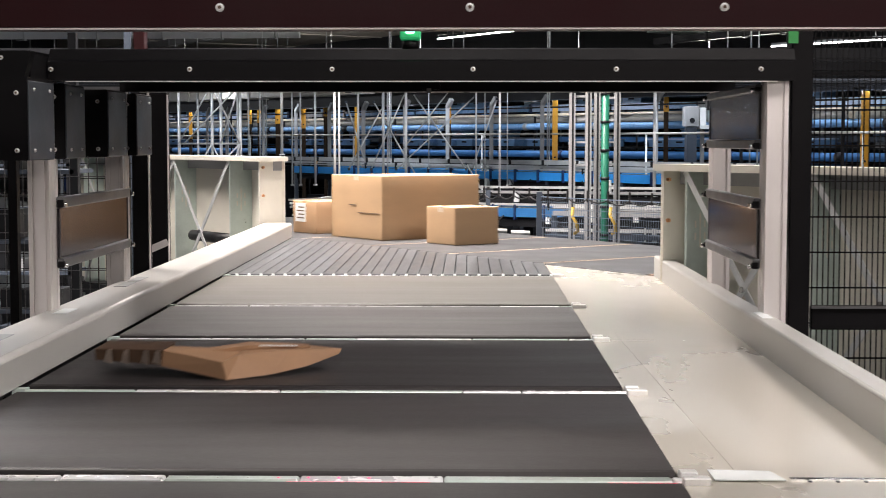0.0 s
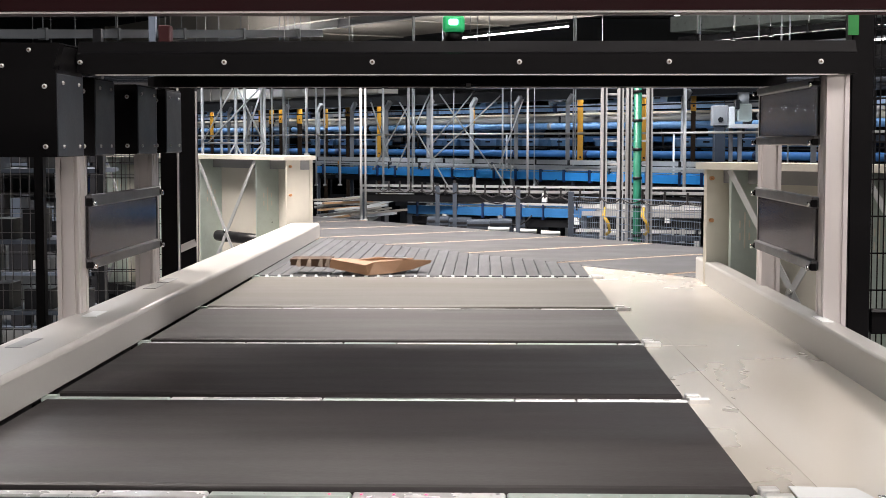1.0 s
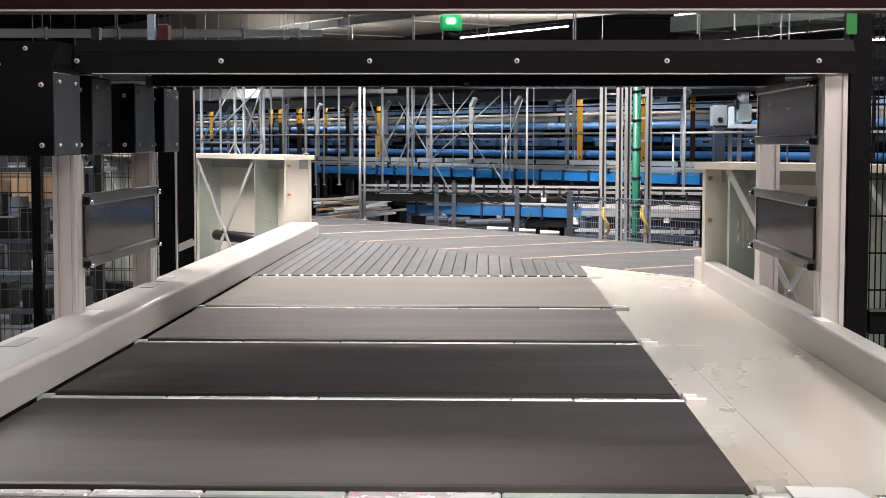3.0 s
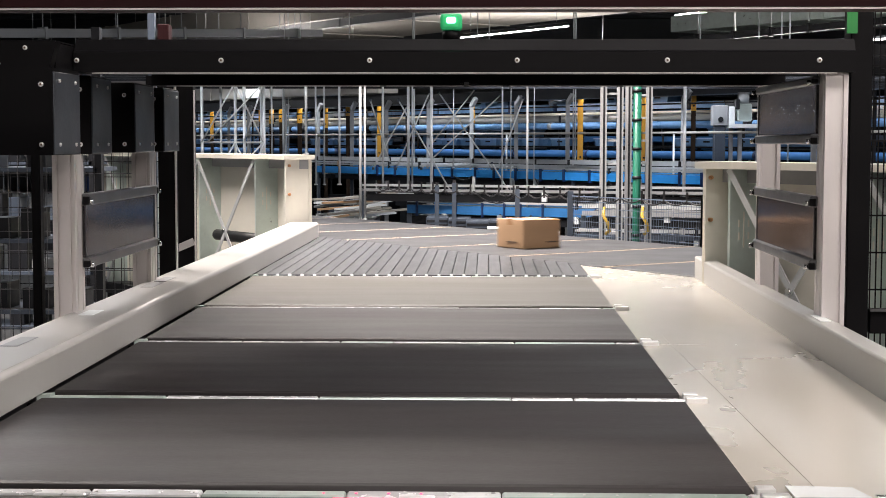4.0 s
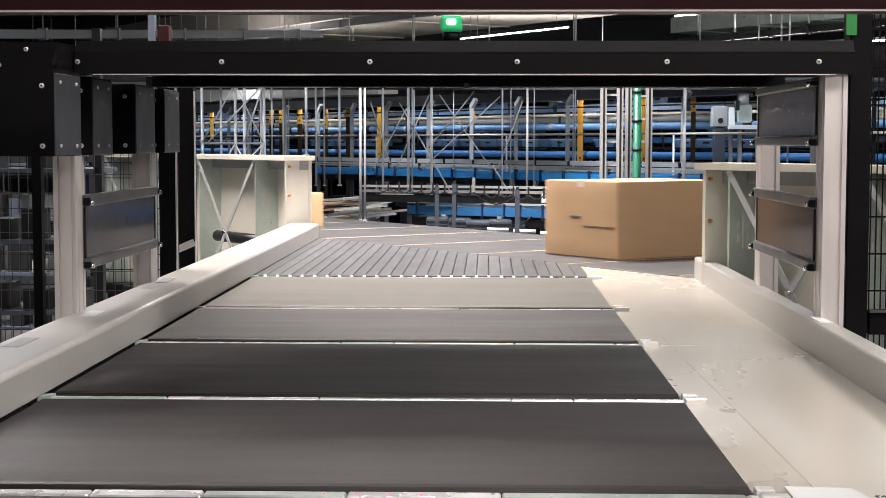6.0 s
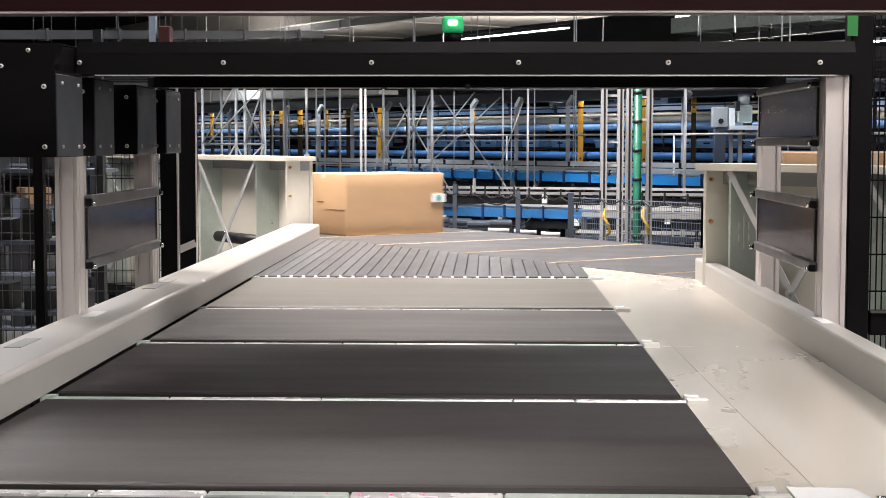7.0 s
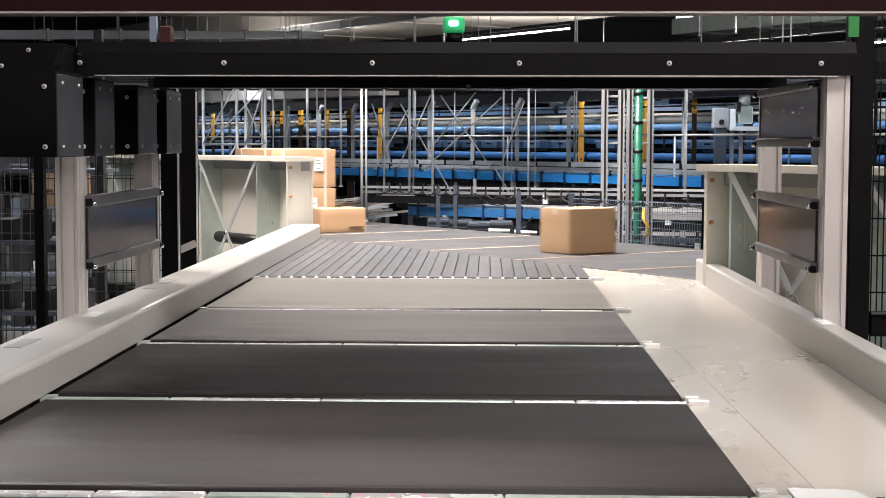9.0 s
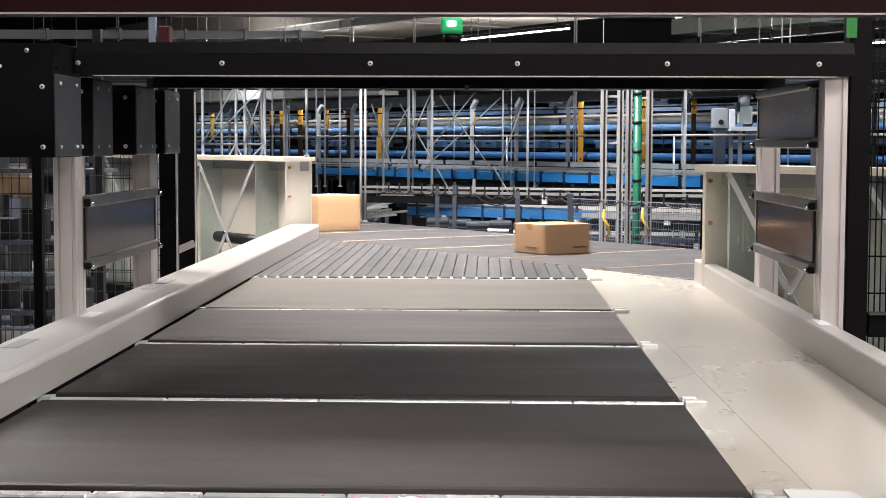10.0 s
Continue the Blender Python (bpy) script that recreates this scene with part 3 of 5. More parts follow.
for sx, sz in ((-1.17, 1.685), (-1.24, 1.645)):
    screw(t, (sx, 3.86, sz), (0, -1, 0), 0.006)

# black column with a green mark, beside the tunnel
t = thing("fence_column", (1.03, 4.25, 0), "black square column with a green tape mark", "column")
part("column", box(N(), 0.985, 1.046, 4.2, 4.28, 0, 2.6, 0.003), BLACK, t)
part("tape_mark", box(N(), 0.972, 1.0, 4.19, 4.198, 1.742, 1.802), GREENL, t, "green tape mark")
t = thing("signal_lamp", (-0.097, 4.12, 1.72), "lit green signal lamp on a black base", "signal lamp")
part("base", cyl(N(), (-0.097, 4.12, 1.72), (-0.097, 4.12, 1.745), 0.024, 16), BLACK, t)
part("lens", box(N(), -0.126, -0.068, 4.09, 4.15, 1.746, 1.789, 0.008, 2), GREENLAMP, t, "glowing green lens")
part("led_core", box(N(), -0.110, -0.084, 4.083, 4.089, 1.762, 1.779, 0.004), GREENCORE, t, "bright lamp core")

# ---- mesh fences beside the tunnel ----
def mesh_fence(p, q, z0, z1, label, dx=0.028, dz=0.13, post=0.05, group="mesh fences", metal=BLACK, postm=BLACK, wire_w=0.0034, rail=0.02):
    p, q = Vector(p), Vector(q)
    t = thing("mesh_fence", p, label, "fence", group)
    for e in (p, q):
        part("post", bar(N(), (e.x, e.y, 0), (e.x, e.y, z1 + 0.03), post), postm, t)
    d = q - p
    n = int(d.length / dx)
    wire = None
    for i in range(1, n):
        a = d * (i / n)
        if wire is None:
            wire = part("upright_wire", bar(N(), (p.x, p.y, z0), (p.x, p.y, z1), wire_w), metal, t)
            wire.location = a
        else:
            piece("upright_wire", wire.data, t, a)
    wire = None
    for i in range(1, int((z1 - z0) / dz) + 1):
        if wire is None:
            wire = part("cross_wire", bar(N(), (p.x, p.y, z0), (q.x, q.y, z0), wire_w * 1.35), metal, t)
            wire.location = (0, 0, dz)
        else:
            piece("cross_wire", wire.data, t, (0, 0, i * dz))
    part("top_rail", bar(N(), (p.x, p.y, z1), (q.x, q.y, z1), rail), metal, t)
    part("bottom_rail", bar(N(), (p.x, p.y, z0), (q.x, q.y, z0), 0.03), metal, t)
    return t


for x0, x1, pm, pw in ((1.058, 1.33, BLACK, 0.016), (1.345, 2.4, GREYP, 0.03)):
    t = mesh_fence((x0, 4.3, 0), (x1, 4.3, 0), 0.62, 1.86, "black wire mesh fence panel beside the tunnel", 0.0155, 0.104, pw, postm=pm)
    part("middle_rail", box(N(), x0 + 0.01, x1 - 0.018, 4.27, 4.297, 0.915, 0.985, 0.003), BLACK, t)
    part("rail_lip", box(N(), x0 + 0.01, x1 - 0.018, 4.262, 4.269, 0.978, 0.985), BARG, t)
mesh_fence((-2.6, 5.62, 0), (-1.24, 5.62, 0), 0.25, 1.66, "zinc wire mesh fence panel beside the conveyor", 0.035, 0.072, 0.03, metal=BARG, wire_w=0.0020)
mesh_fence((-2.9, 8.9, 0), (-1.75, 8.9, 0), 0.25, 1.6, "black wire mesh fence panel further along", 0.05, 0.09, 0.04)
t = thing("fence_column", (-1.46, 4.9, 0), "thin black fence post beside the tunnel", "column")
part("column", box(N(), -1.475, -1.445, 4.9, 4.94, 0, 1.68, 0.003), BLACK, t)
# dim shelving with pale goods behind the mesh
rng0 = random.Random(3)
for k, (sx_, sy_) in enumerate(((-3.1, 9.6), (-4.3, 10.4), (-2.5, 7.4))):
    t = thing("shelf_rack", (sx_, sy_, 0), "dark steel shelf rack with pale parts behind the mesh", "shelf rack", "racks behind the mesh")
    for x in (-0.6, 0.6):
        part("upright", box(N(), sx_ + x - 0.02, sx_ + x + 0.02, sy_, sy_ + 0.05, 0, 2.0), DARK, t)
    for z in (0.25, 0.6, 0.95, 1.3, 1.65):
        shelf = part("shelf", box(N(), sx_ - 0.6, sx_ + 0.6, sy_, sy_ + 0.4, z, z + 0.02), FENCEB, t)
        for i in range(6):
            x = sx_ - 0.5 + i * 0.18 + rng0.uniform(-0.03, 0.03)
            part("shelf_part", box(N(), x, x + rng0.uniform(0.04, 0.13), sy_ + 0.05, sy_ + 0.25, z + 0.02, z + 0.02 + rng0.uniform(0.03, 0.2)), rng0.choice((DARK, DARK, DARK, DARK, FENCEB, GREYP)), shelf)
for x0, x1, y in ((-1.19, -1.13, 5.5), (-1.285, -1.215, 6.3)):
    t = thing("fence_column", ((x0 + x1) / 2, y, 0), "black square column beside the tunnel", "column")
    part("column", box(N(), x0, x1, y, y + 0.06, 0, 1.68, 0.003), BLACK, t)
    part("edge_trim", box(N(), x1 + 0.001, x1 + 0.006, y - 0.003, y + 0.01, 0.9, 1.66), ALU, t, "thin aluminium edge trim")
    if y > 6:
        part("cross_strip", bar(N(), (x0 - 0.07, y - 0.01, 0.975), (x1, y - 0.01, 1.035), 0.012, 0.03), ALU, t, "aluminium cross strip")

# ---- tall guards along the sorting line ----
def guard(s0, s1, ribs, inner, label):
    """A sheet wall along the line's near edge, with upright ribs and crossed braces on its outer side; s grows along the line."""
    t = thing("line_guard", line((s0 + s1) / 2, NEAR - 0.05, 0.6), label, "guard wall", "guards of the sorting line")

    def slab(sa, sb, wa, wb, za, zb):
        bm = N()
        vs = [bm.verts.new(line(s, w, z)) for s in (sa, sb) for w in (wa, wb) for z in (za, zb)]
        for f in ((0, 1, 3, 2), (4, 6, 7, 5), (0, 4, 5, 1), (2, 3, 7, 6), (0, 2, 6, 4), (1, 5, 7, 3)):
            bm.faces.new([vs[i] for i in f])
        return bm
    wo = NEAR - 0.04
    part("sheet", slab(s0, s1, wo, wo + 0.02, 0.40, 1.345), CREAM, t)
    part("top_lip", slab(s0 - 0.02, s1 + 0.02, wo - 0.175, wo + 0.03, 1.345, 1.372), CREAM, t)
    part("bottom_channel", slab(s0, s1, wo - 0.15, wo, 0.36, 0.44), DARK, t, "dark bottom channel")
    # grey strip in place of the shadow under the lip
    part("shade_fold", slab(s0, s1, wo - 0.06, wo - 0.001, 1.29, 1.344), GREYP, t)
    for k, s in enumerate(ribs):
        rib = part("rib", slab(s - 0.006, s + 0.006, wo - 0.15, wo - 0.001, 0.44, 1.344), GALV, t, "galvanised upright rib")
        for i in range(6):
            a = radians(60 * i + 30)
            wc, zc = wo - 0.076 + 0.030 * math.cos(a), 1.11 + 0.048 * math.sin(a)
            part("slot", slab(s - 0.0075, s - 0.006, wc - 0.004, wc + 0.004, zc - 0.014, zc + 0.014), CREAM, rib)
        part("slot", slab(s - 0.0075, s - 0.006, wo - 0.079, wo - 0.073, 1.04, 1.18), CREAM, rib)
    for a, b in zip(ribs, ribs[1:]):
        for za, zb, off in ((1.345, 0.455, 0.0), (0.455, 1.345, 0.007)):
            part("brace", bar(N(), line(a, wo - 0.155 - off, za), line(b, wo - 0.155 - off, zb), 0.026, 0.005, W), PIPE, t, "flat diagonal brace")
        part("brace_bolt", cyl(N(), line((a + b) / 2, wo - 0.175, 0.9), line((a + b) / 2, wo - 0.16, 0.9), 0.012, 8), CHROME, t)
    e = inner
    part("end_plate", slab(e - 0.008, e + 0.008, wo - 0.15, wo + 0.02, 0.42, 1.3445), CREAM, t, "cream end plate")
    for zz in (1.33, 1.165):
        part("bolt", cyl(N(), line(e - 0.008, wo - 0.13, zz - 0.02), line(e - 0.022, wo - 0.13, zz - 0.02), 0.008, 8), BRASS, t, "copper-coloured bolt")
    for s in (s0 + 0.1, s1 - 0.1):
        part("foot", bar(N(), line(s, wo - 0.08, 0), line(s, wo - 0.08, 0.36), 0.06), DARK, t)
    return t


g = guard(7.72, 11.0, (8.1, 8.86, 9.62, 10.38), 7.73, "cream sheet-steel guard with galvanised ribs and cross braces")
part("idler_roller", cyl(N(), line(8.15, NEAR - 0.12, 0.86), line(8.75, NEAR - 0.12, 0.86), 0.035, 12), CABLE, g, "black idler roller")
guard(0.9, 4.345, (4.2, 3.55, 2.9, 2.25, 1.6), 4.335, "cream sheet-steel guard with galvanised ribs and cross braces")

# ---- plant behind the sorting line ----
def upright(name, x, y, z0, z1, w, material, label, category, group, round_=False, collars=()):
    """A pipe or square column with a foot plate."""
    t = thing(name, (x, y, z0), label, category, group)
    if round_:
        part("pipe", cyl(N(), (x, y, z0), (x, y, z1), w / 2, 10), material, t)
    else:
        part("shaft", box(N(), x - w / 2, x + w / 2, y - w / 2, y + w / 2, z0, z1, w * 0.06), material, t)
    part("foot", box(N(), x - w * 0.9, x + w * 0.9, y - w * 0.9, y + w * 0.9, z0, z0 + 0.012), material, t)
    for z in collars:
        part("collar", cyl(N(), (x, y, z), (x, y, z + 0.03), w * 0.68, 10), material, t)
    return t


# hanger pipes from the ceiling down to the conveyors: x, y, lower end, thickness
HANGERS = [(-1.541, 13.0, 1.34, 0.024), (-1.683, 15.0, 1.02, 0.017), (-1.600, 15.0, 1.02, 0.017), (-1.353, 14.0, 1.05, 0.021), (-0.954, 11.5, 0.85, 0.021), (-0.928, 11.6, 0.85, 0.017), (-0.954, 14.0, 0.97, 0.021), (-0.721, 14.0, 0.97, 0.026), (-0.733, 15.0, 0.93, 0.017), (-0.490, 13.5, 0.76, 0.025), (0.140, 14.0, 0.97, 0.016), (0.233, 15.0, 0.93, 0.011), (0.329, 12.5, 0.76, 0.019), (0.430, 14.0, 1.05, 0.010), (-0.350, 16.0, 1.17, 0.012), (1.671, 13.0, 0.64, 0.029), (-2.139, 16.0, 0.99, 0.018), (-2.117, 15.0, 1.02, 0.017)]
for x, y, z, w in HANGERS:
    upright("hanger_pipe", x, y, max(z, 0.0), 2.0, w, PIPE, "thin galvanised hanger pipe from the ceiling", "pipe", "hanger pipes", True, (z + 0.35,) if w > 0.03 else ())
# the grid that carries them
t = thing("suspension_grid", (0, 13, 2.0), "dark steel grid that carries hangers and ladders", "steel grid")
for y in sorted({h[1] for h in HANGERS} | {9.87, 10.2, 14.4}):
    part("beam", box(N(), -5.4, 5.6, y - 0.03, y + 0.03, 2.0, 2.07), DARK, t)
for x in (-5.4, 5.6):
    part("edge_beam", box(N(), x - 0.05, x + 0.05, 9.6, 16.2, 2.07, 2.17), DARK, t)
    for y in (9.8, 13.0, 16.0):
        part("column", box(N(), x - 0.05, x + 0.05, y - 0.05, y + 0.05, 0, 2.07), DARK, t)
def far_box(bm, s, o, z0, z1, ls, lo):
    """A block along the far racks."""
    bar(bm, far(s - ls / 2, o, (z0 + z1) / 2), far(s + ls / 2, o, (z0 + z1) / 2), lo, z1 - z0)
    return bm


# grey posts of the conveyor racks
RACK = [(-9.5, 0.05), (-7.2, 0.05), (-5.3, 0.05), (-3.66, 0.04), (-3.01, 0.05), (-1.88, 0.052), (-0.94, 0.05), (-0.04, 0.05), (0.82, 0.052), (1.8, 0.05), (2.73, 0.05), (3.62, 0.048), (4.57, 0.048), (6.44, 0.05), (8.2, 0.05)]
for s, w in RACK:
    p = far(s, 0.6)
    t = upright("rack_post", p.x, p.y, 0.0, 1.90, w, GREYP, "light grey steel post of a conveyor rack", "post", "posts of the conveyor racks")
    part("bent_head", bar(N(), p + Vector((0, 0, 1.89)), p + FAR_D * 0.09 + Vector((0, 0, 1.99)), w, w), GREYP, t)
    part("rail_bracket", bar(N(), p + Vector((0, -0.01, 1.50)), p + FAR_D * 0.07 - FAR_B * 0.05 + Vector((0, 0, 1.545)), 0.022), GREYP, t)
# columns of the platform: yellow, with their hidden, shaded length coloured dark
YELLOW = [(-6.15, 0.05, 1.50, 1.96), (-4.4, 0.06, 1.78, 2.0), (-4.05, 0.06, 1.74, 2.0), (-3.74, 0.05, 1.76, 2.0), (-3.14, 0.07, 1.74, 2.0), (-2.35, 0.06, 1.66, 2.0), (-1.71, 0.055, 1.84, 2.0), (-0.85, 0.05, 1.22, 1.97), (1.44, 0.05, 1.70, 2.0), (3.65, 0.06, 1.20, 2.0), (4.79, 0.05, 1.20, 2.0), (5.6, 0.05, 1.8, 2.0), (8.4, 0.06, 1.2, 2.0)]
for s, w, z0, z1 in YELLOW:
    p = far(s, 1.6)
    t = upright("platform_column", p.x, p.y, 0.0, 2.0, w, COLUMND, "yellow steel column, its hidden, shaded length coloured dark", "column", "columns of the far platform")
    sl = part("yellow_sleeve", box(N(), p.x - w * 0.56, p.x + w * 0.56, p.y - w * 0.62, p.y + w * 0.5, z0, z1), ORANGE, t, "yellow length in view")
    part("flange_bolt", cyl(N(), (p.x, p.y - w * 0.63, z0 + 0.06), (p.x, p.y - w * 0.72, z0 + 0.06), 0.012, 8), DARK, sl)


def long_conveyor(p, q, z, material, label, h=0.12, bands=True, step=0.9, deep=0.5, name="belt_line", legs=True, band_w=0.05):
    """A straight conveyor seen from the side: side channel, dark belt, rails, cross bands, legs."""
    p, q = Vector((*p, 0)), Vector((*q, 0))
    d = (q - p)
    L = d.length
    d.normalize()
    b = Vector((-d.y, d.x, 0))
    t = thing(name, (*p.xy, z), label, "conveyor", "conveyors of the hall")
    up = Vector((0, 0, 1))
    for k, o in enumerate((0.0, deep)):
        part("side_channel", bar(N(), p + b * o + up * (z - h / 2), q + b * o + up * (z - h / 2), 0.02, h), material, t)
        part("guide_rail", bar(N(), p + b * o + up * (z + 0.03), q + b * o + up * (z + 0.03), 0.012, 0.018), PIPE, t)
    part("belt", bar(N(), p + b * deep / 2 + up * (z - 0.02), q + b * deep / 2 + up * (z - 0.02), deep - 0.03, 0.02), CARRIER, t)
    part("underpan", bar(N(), p + b * deep / 2 + up * (z - h - 0.05), q + b * deep / 2 + up * (z - h - 0.05), deep - 0.05, 0.06), DARK, t)
    n = int(L / step)
    rng = random.Random(int(L * 1000 + z * 77))
    if bands:
        for i in range(n):
            a = p + d * (i + 0.3 + 0.4 * rng.random()) * step - b * 0.014
            part("band", bar(N(), a + up * (z - h - 0.02), a + up * (z + 0.03), band_w, 0.012, d), BLUED, t)
    for i in range(int(L / 0.55)):
        a = p + d * (i + rng.random()) * 0.55 + b * 0.03
        w, hh = rng.uniform(0.03, 0.11), rng.uniform(0.03, 0.10)
        if rng.random() < 0.7:
            part("drive_box", bar(N(), a + up * (z - h - hh), a + up * (z - h + 0.004), w, 0.04, d), rng.choice((DARK, DARK, GREYP, PAPER, FENCEB, PIPE)), t)
        if rng.random() < 0.5:
            q2 = a + d * rng.uniform(0.15, 0.4)
            sag = rng.uniform(0.04, 0.12)
            part("cable", tube(N(), [a.lerp(q2, j / 6) - b * 0.045 + up * (z - h + 0.01 - sag * 4 * j / 6 * (1 - j / 6)) for j in range(7)], 0.006, 5), CABLE, t)
        if rng.random() < 0.35:
            part("sensor", bar(N(), a - b * 0.03 + up * (z - 0.01), a - b * 0.03 + up * (z + rng.uniform(0.05, 0.12)), 0.025, 0.02, d), rng.choice((PAPER, DARK, ORANGE, PIPE)), t)
    if legs:
        m = max(2, int(L / 3.0))
        for i in range(m + 1):
            a = p + d * (L * i / m)
            for o in (0.03, deep - 0.03):
                part("leg", bar(N(), a + b * o, a + b * o + up * (z - h), 0.04), FENCEB, t)
    return t


def hung_tray(p, q, z, w, h, material, label, name="cable_tray", lids=0):
    p, q = Vector((*p, z)), Vector((*q, z))
    t = thing(name, p, label, "rail", "rails and trays of the hall")
    part("channel", bar(N(), p, q, w, h), material, t)
    n = max(2, int((q - p).length / 2.2))
    for i in range(n + 1):
        a = p.lerp(q, i / n)
        part("hanger", cyl(N(), a, (a.x, a.y, 5.2), 0.008, 6), PIPE, t)
    for i in range(lids):
        a = p.lerp(q, (i + 0.5) / lids)
        part("clamp", bar(N(), a + Vector((0, -w / 2 - 0.01, -h * 0.5)), a + Vector((0, -w / 2 - 0.01, h * 0.5)), 0.05, 0.02), DARK, t)
    return t


# main blue line, with its pale rail above
long_conveyor((-2.341, 21.0), (2.855, 14.3), 1.115, BLUE, "long bright blue conveyor with dark bands", 0.09, True, 0.42, 0.6)
hung_tray((-2.808, 21.2), (2.855, 14.6), 1.225, 0.06, 0.05, PIPE, "pale grey cable duct above the blue conveyor", "cable_duct", 16)
hung_tray((-2.808, 21.6), (2.855, 15.0), 1.172, 0.03, 0.022, PIPE, "thin pale rail above the blue conveyor", "guide_tube")
# lower dark blue line just behind the sorter
long_conveyor((-0.66, 12.7), (1.2, 11.7), 0.925, LOWB, "low blue conveyor with cables along it", 0.07, True, 0.2, 0.45, band_w=0.03)
long_conveyor((0.70, 11.2), (2.5, 10.5), 0.945, GREYP, "low pale roller line behind the mesh fence", 0.035, False, 0.4, 0.35)
long_conveyor((0.62, 10.7), (1.9, 10.35), 0.80, FENCEB, "low grey roller line behind the mesh fence", 0.03, False, 0.4, 0.12)
long_conveyor((-1.031, 12.6), (1.919, 11.8), 1.06, GREYP, "narrow pale roller line with black cable clips", 0.02, False, 0.4, 0.07)
# far levels
rngb = random.Random(5)


def far_conveyor(o, z, h, mats, label, s0=-14.0, s1=9.5, length=0.8, deep=0.5):
    """A covered conveyor of the far racks, its side made of separate cover lengths."""
    t = thing("covered_conveyor", far(s0, o, z), label, "conveyor", "conveyors of the far racks")
    part("belt", far_box(N(), (s0 + s1) / 2, o + deep / 2, z - 0.02, z - 0.005, s1 - s0, deep), DARK, t)
    part("back_channel", far_box(N(), (s0 + s1) / 2, o + deep, z - h, z, s1 - s0, 0.02), DARK, t)
    s = s0
    while s < s1:
        L = length * rngb.uniform(0.55, 1.4)
        if rngb.random() < 0.9:
            part("cover_length", far_box(N(), s + L / 2, o + rngb.uniform(-0.008, 0.008), z - h, z + rngb.uniform(-0.012, 0.006), L - 0.03, 0.02), rngb.choice(mats), t)
        if rngb.random() < 0.55:
            part("joint_band", far_box(N(), s, o - 0.02, z - h - 0.015, z + 0.012, 0.05, 0.02), rngb.choice((DARK, BLUED, GREYP)), t)
        if rngb.random() < 0.4:
            part("drive_box", far_box(N(), s + 0.2, o - 0.02, z - h - rngb.uniform(0.04, 0.09), z - h, rngb.uniform(0.06, 0.2), 0.06), rngb.choice((DARK, GREYP, FENCEB)), t)
        s += L
    for i in range(8):
        s = s0 + 0.4 + i * (s1 - s0 - 0.8) / 7
        part("leg", bar(N(), far(s, o + 0.05), far(s, o + 0.05, z - h + 0.01), 0.03), DARK, t)
    return t


def far_pipe(o, z, r, material, label, s0=-14.0, s1=9.5, joints=16, coat=DARK):
    """A straight round tube along the far racks on saddles."""
    t = thing("line_tube", far(s0, o, z), label, "pipe", "tubes along the far racks")
    part("tube", cyl(N(), far(s0, o, z), far(s1, o, z), r, 14), material, t)
    for i in range(joints):
        s = s0 + (s1 - s0) * (i + rngb.uniform(0.1, 0.9)) / joints
        part("sleeve", cyl(N(), far(s, o, z), far(s + rngb.uniform(0.03, 0.16), o, z), r + 0.006, 14), rngb.choice((coat, DARK, GREYP)), t)
    for i in range(6):
        s = s0 + 0.5 + i * (s1 - s0 - 1.0) / 5
        part("saddle", bar(N(), far(s, o), far(s, o, z - r + 0.004), 0.022), DARK, t)
    return t


far_pipe(1.9, 1.295, 0.046, BLUEF, "dull blue tube along the far racks", coat=BLUED)
far_pipe(1.9, 1.650, 0.044, SKYB, "light blue tube along the far racks", coat=PALEB)
far_pipe(1.9, 1.800, 0.018, BEIGE, "thin cream pipe along the far racks", joints=8, coat=DUCT)
far_pipe(2.2, 1.745, 0.042, DUCT, "thick beige tube along the far racks", joints=9, coat=BEIGE)
far_pipe(1.5, 1.885, 0.009, DARK, "thin dark pipe along the far racks", joints=6)
# pale lengths stand in for blue-white reflections along this conveyor
far_conveyor(2.1, 1.935, 0.085, (PALEB, SKYB, PALEB, GREYP, SKYB), "covered conveyor under the platform, bright reflections in its pale colour")
far_conveyor(2.6, 1.52, 0.07, (FENCEB, FENCEB, DARK, BLUEF), "dark blue covered conveyor of the middle level")
far_conveyor(3.0, 1.41, 0.06, (FENCEB, BLUEF, DARK, GREYP), "slate blue covered conveyor of the middle level")
far_conveyor(3.6, 1.20, 0.08, (BLUEF, DARK, DARK, FENCEB), "dark blue covered conveyor of the low level")
far_conveyor(1.5, 2.31, 0.12, (PALEB, SKYB, PALEB), "pale blue covered conveyor above the platform", 6.4, 12.0)
far_conveyor(4.6, 1.95, 0.10, (SKYB, BLUEF, DARK), "blue covered conveyor at the back of the racks")
# totes riding in rows
tote = None
for o, z, chance in ((2.25, 1.395, 0.7), (2.85, 1.52, 0.55), (3.25, 1.41, 0.5), (2.35, 1.935, 0.35)):
    for i in range(46):
        s = -12.5 + i * 0.47 + rngb.uniform(-0.1, 0.1)
        if rngb.random() > chance:
            continue
        if tote is None:
            tote = thing("tote", (0, 0, 0), "small pale blue plastic tote in the far racks", "tote", "totes of the far racks")
            bm = prism(N(), [(-0.17, 0), (0.17, 0), (0.185, 0.085), (-0.185, 0.085)], -0.11, 0.11, "y")
            part("body", bm, SKYB, tote)
            part("rim", box(N(), -0.195, 0.195, -0.12, 0.12, 0.085, 0.10), PALEB, tote)
            part("handle_slot", box(N(), -0.05, 0.05, -0.116, -0.1105, 0.045, 0.065), DARK, tote, "dark handle slot")
            first = far(s, o, z)
            tote.matrix_world = pose(first.x, first.y, first.z, 0, 0, FAR_A)
        else:
            p = far(s, o, z)
            copy_thing(tote, pose(p.x, p.y, p.z, 0, 0, FAR_A))
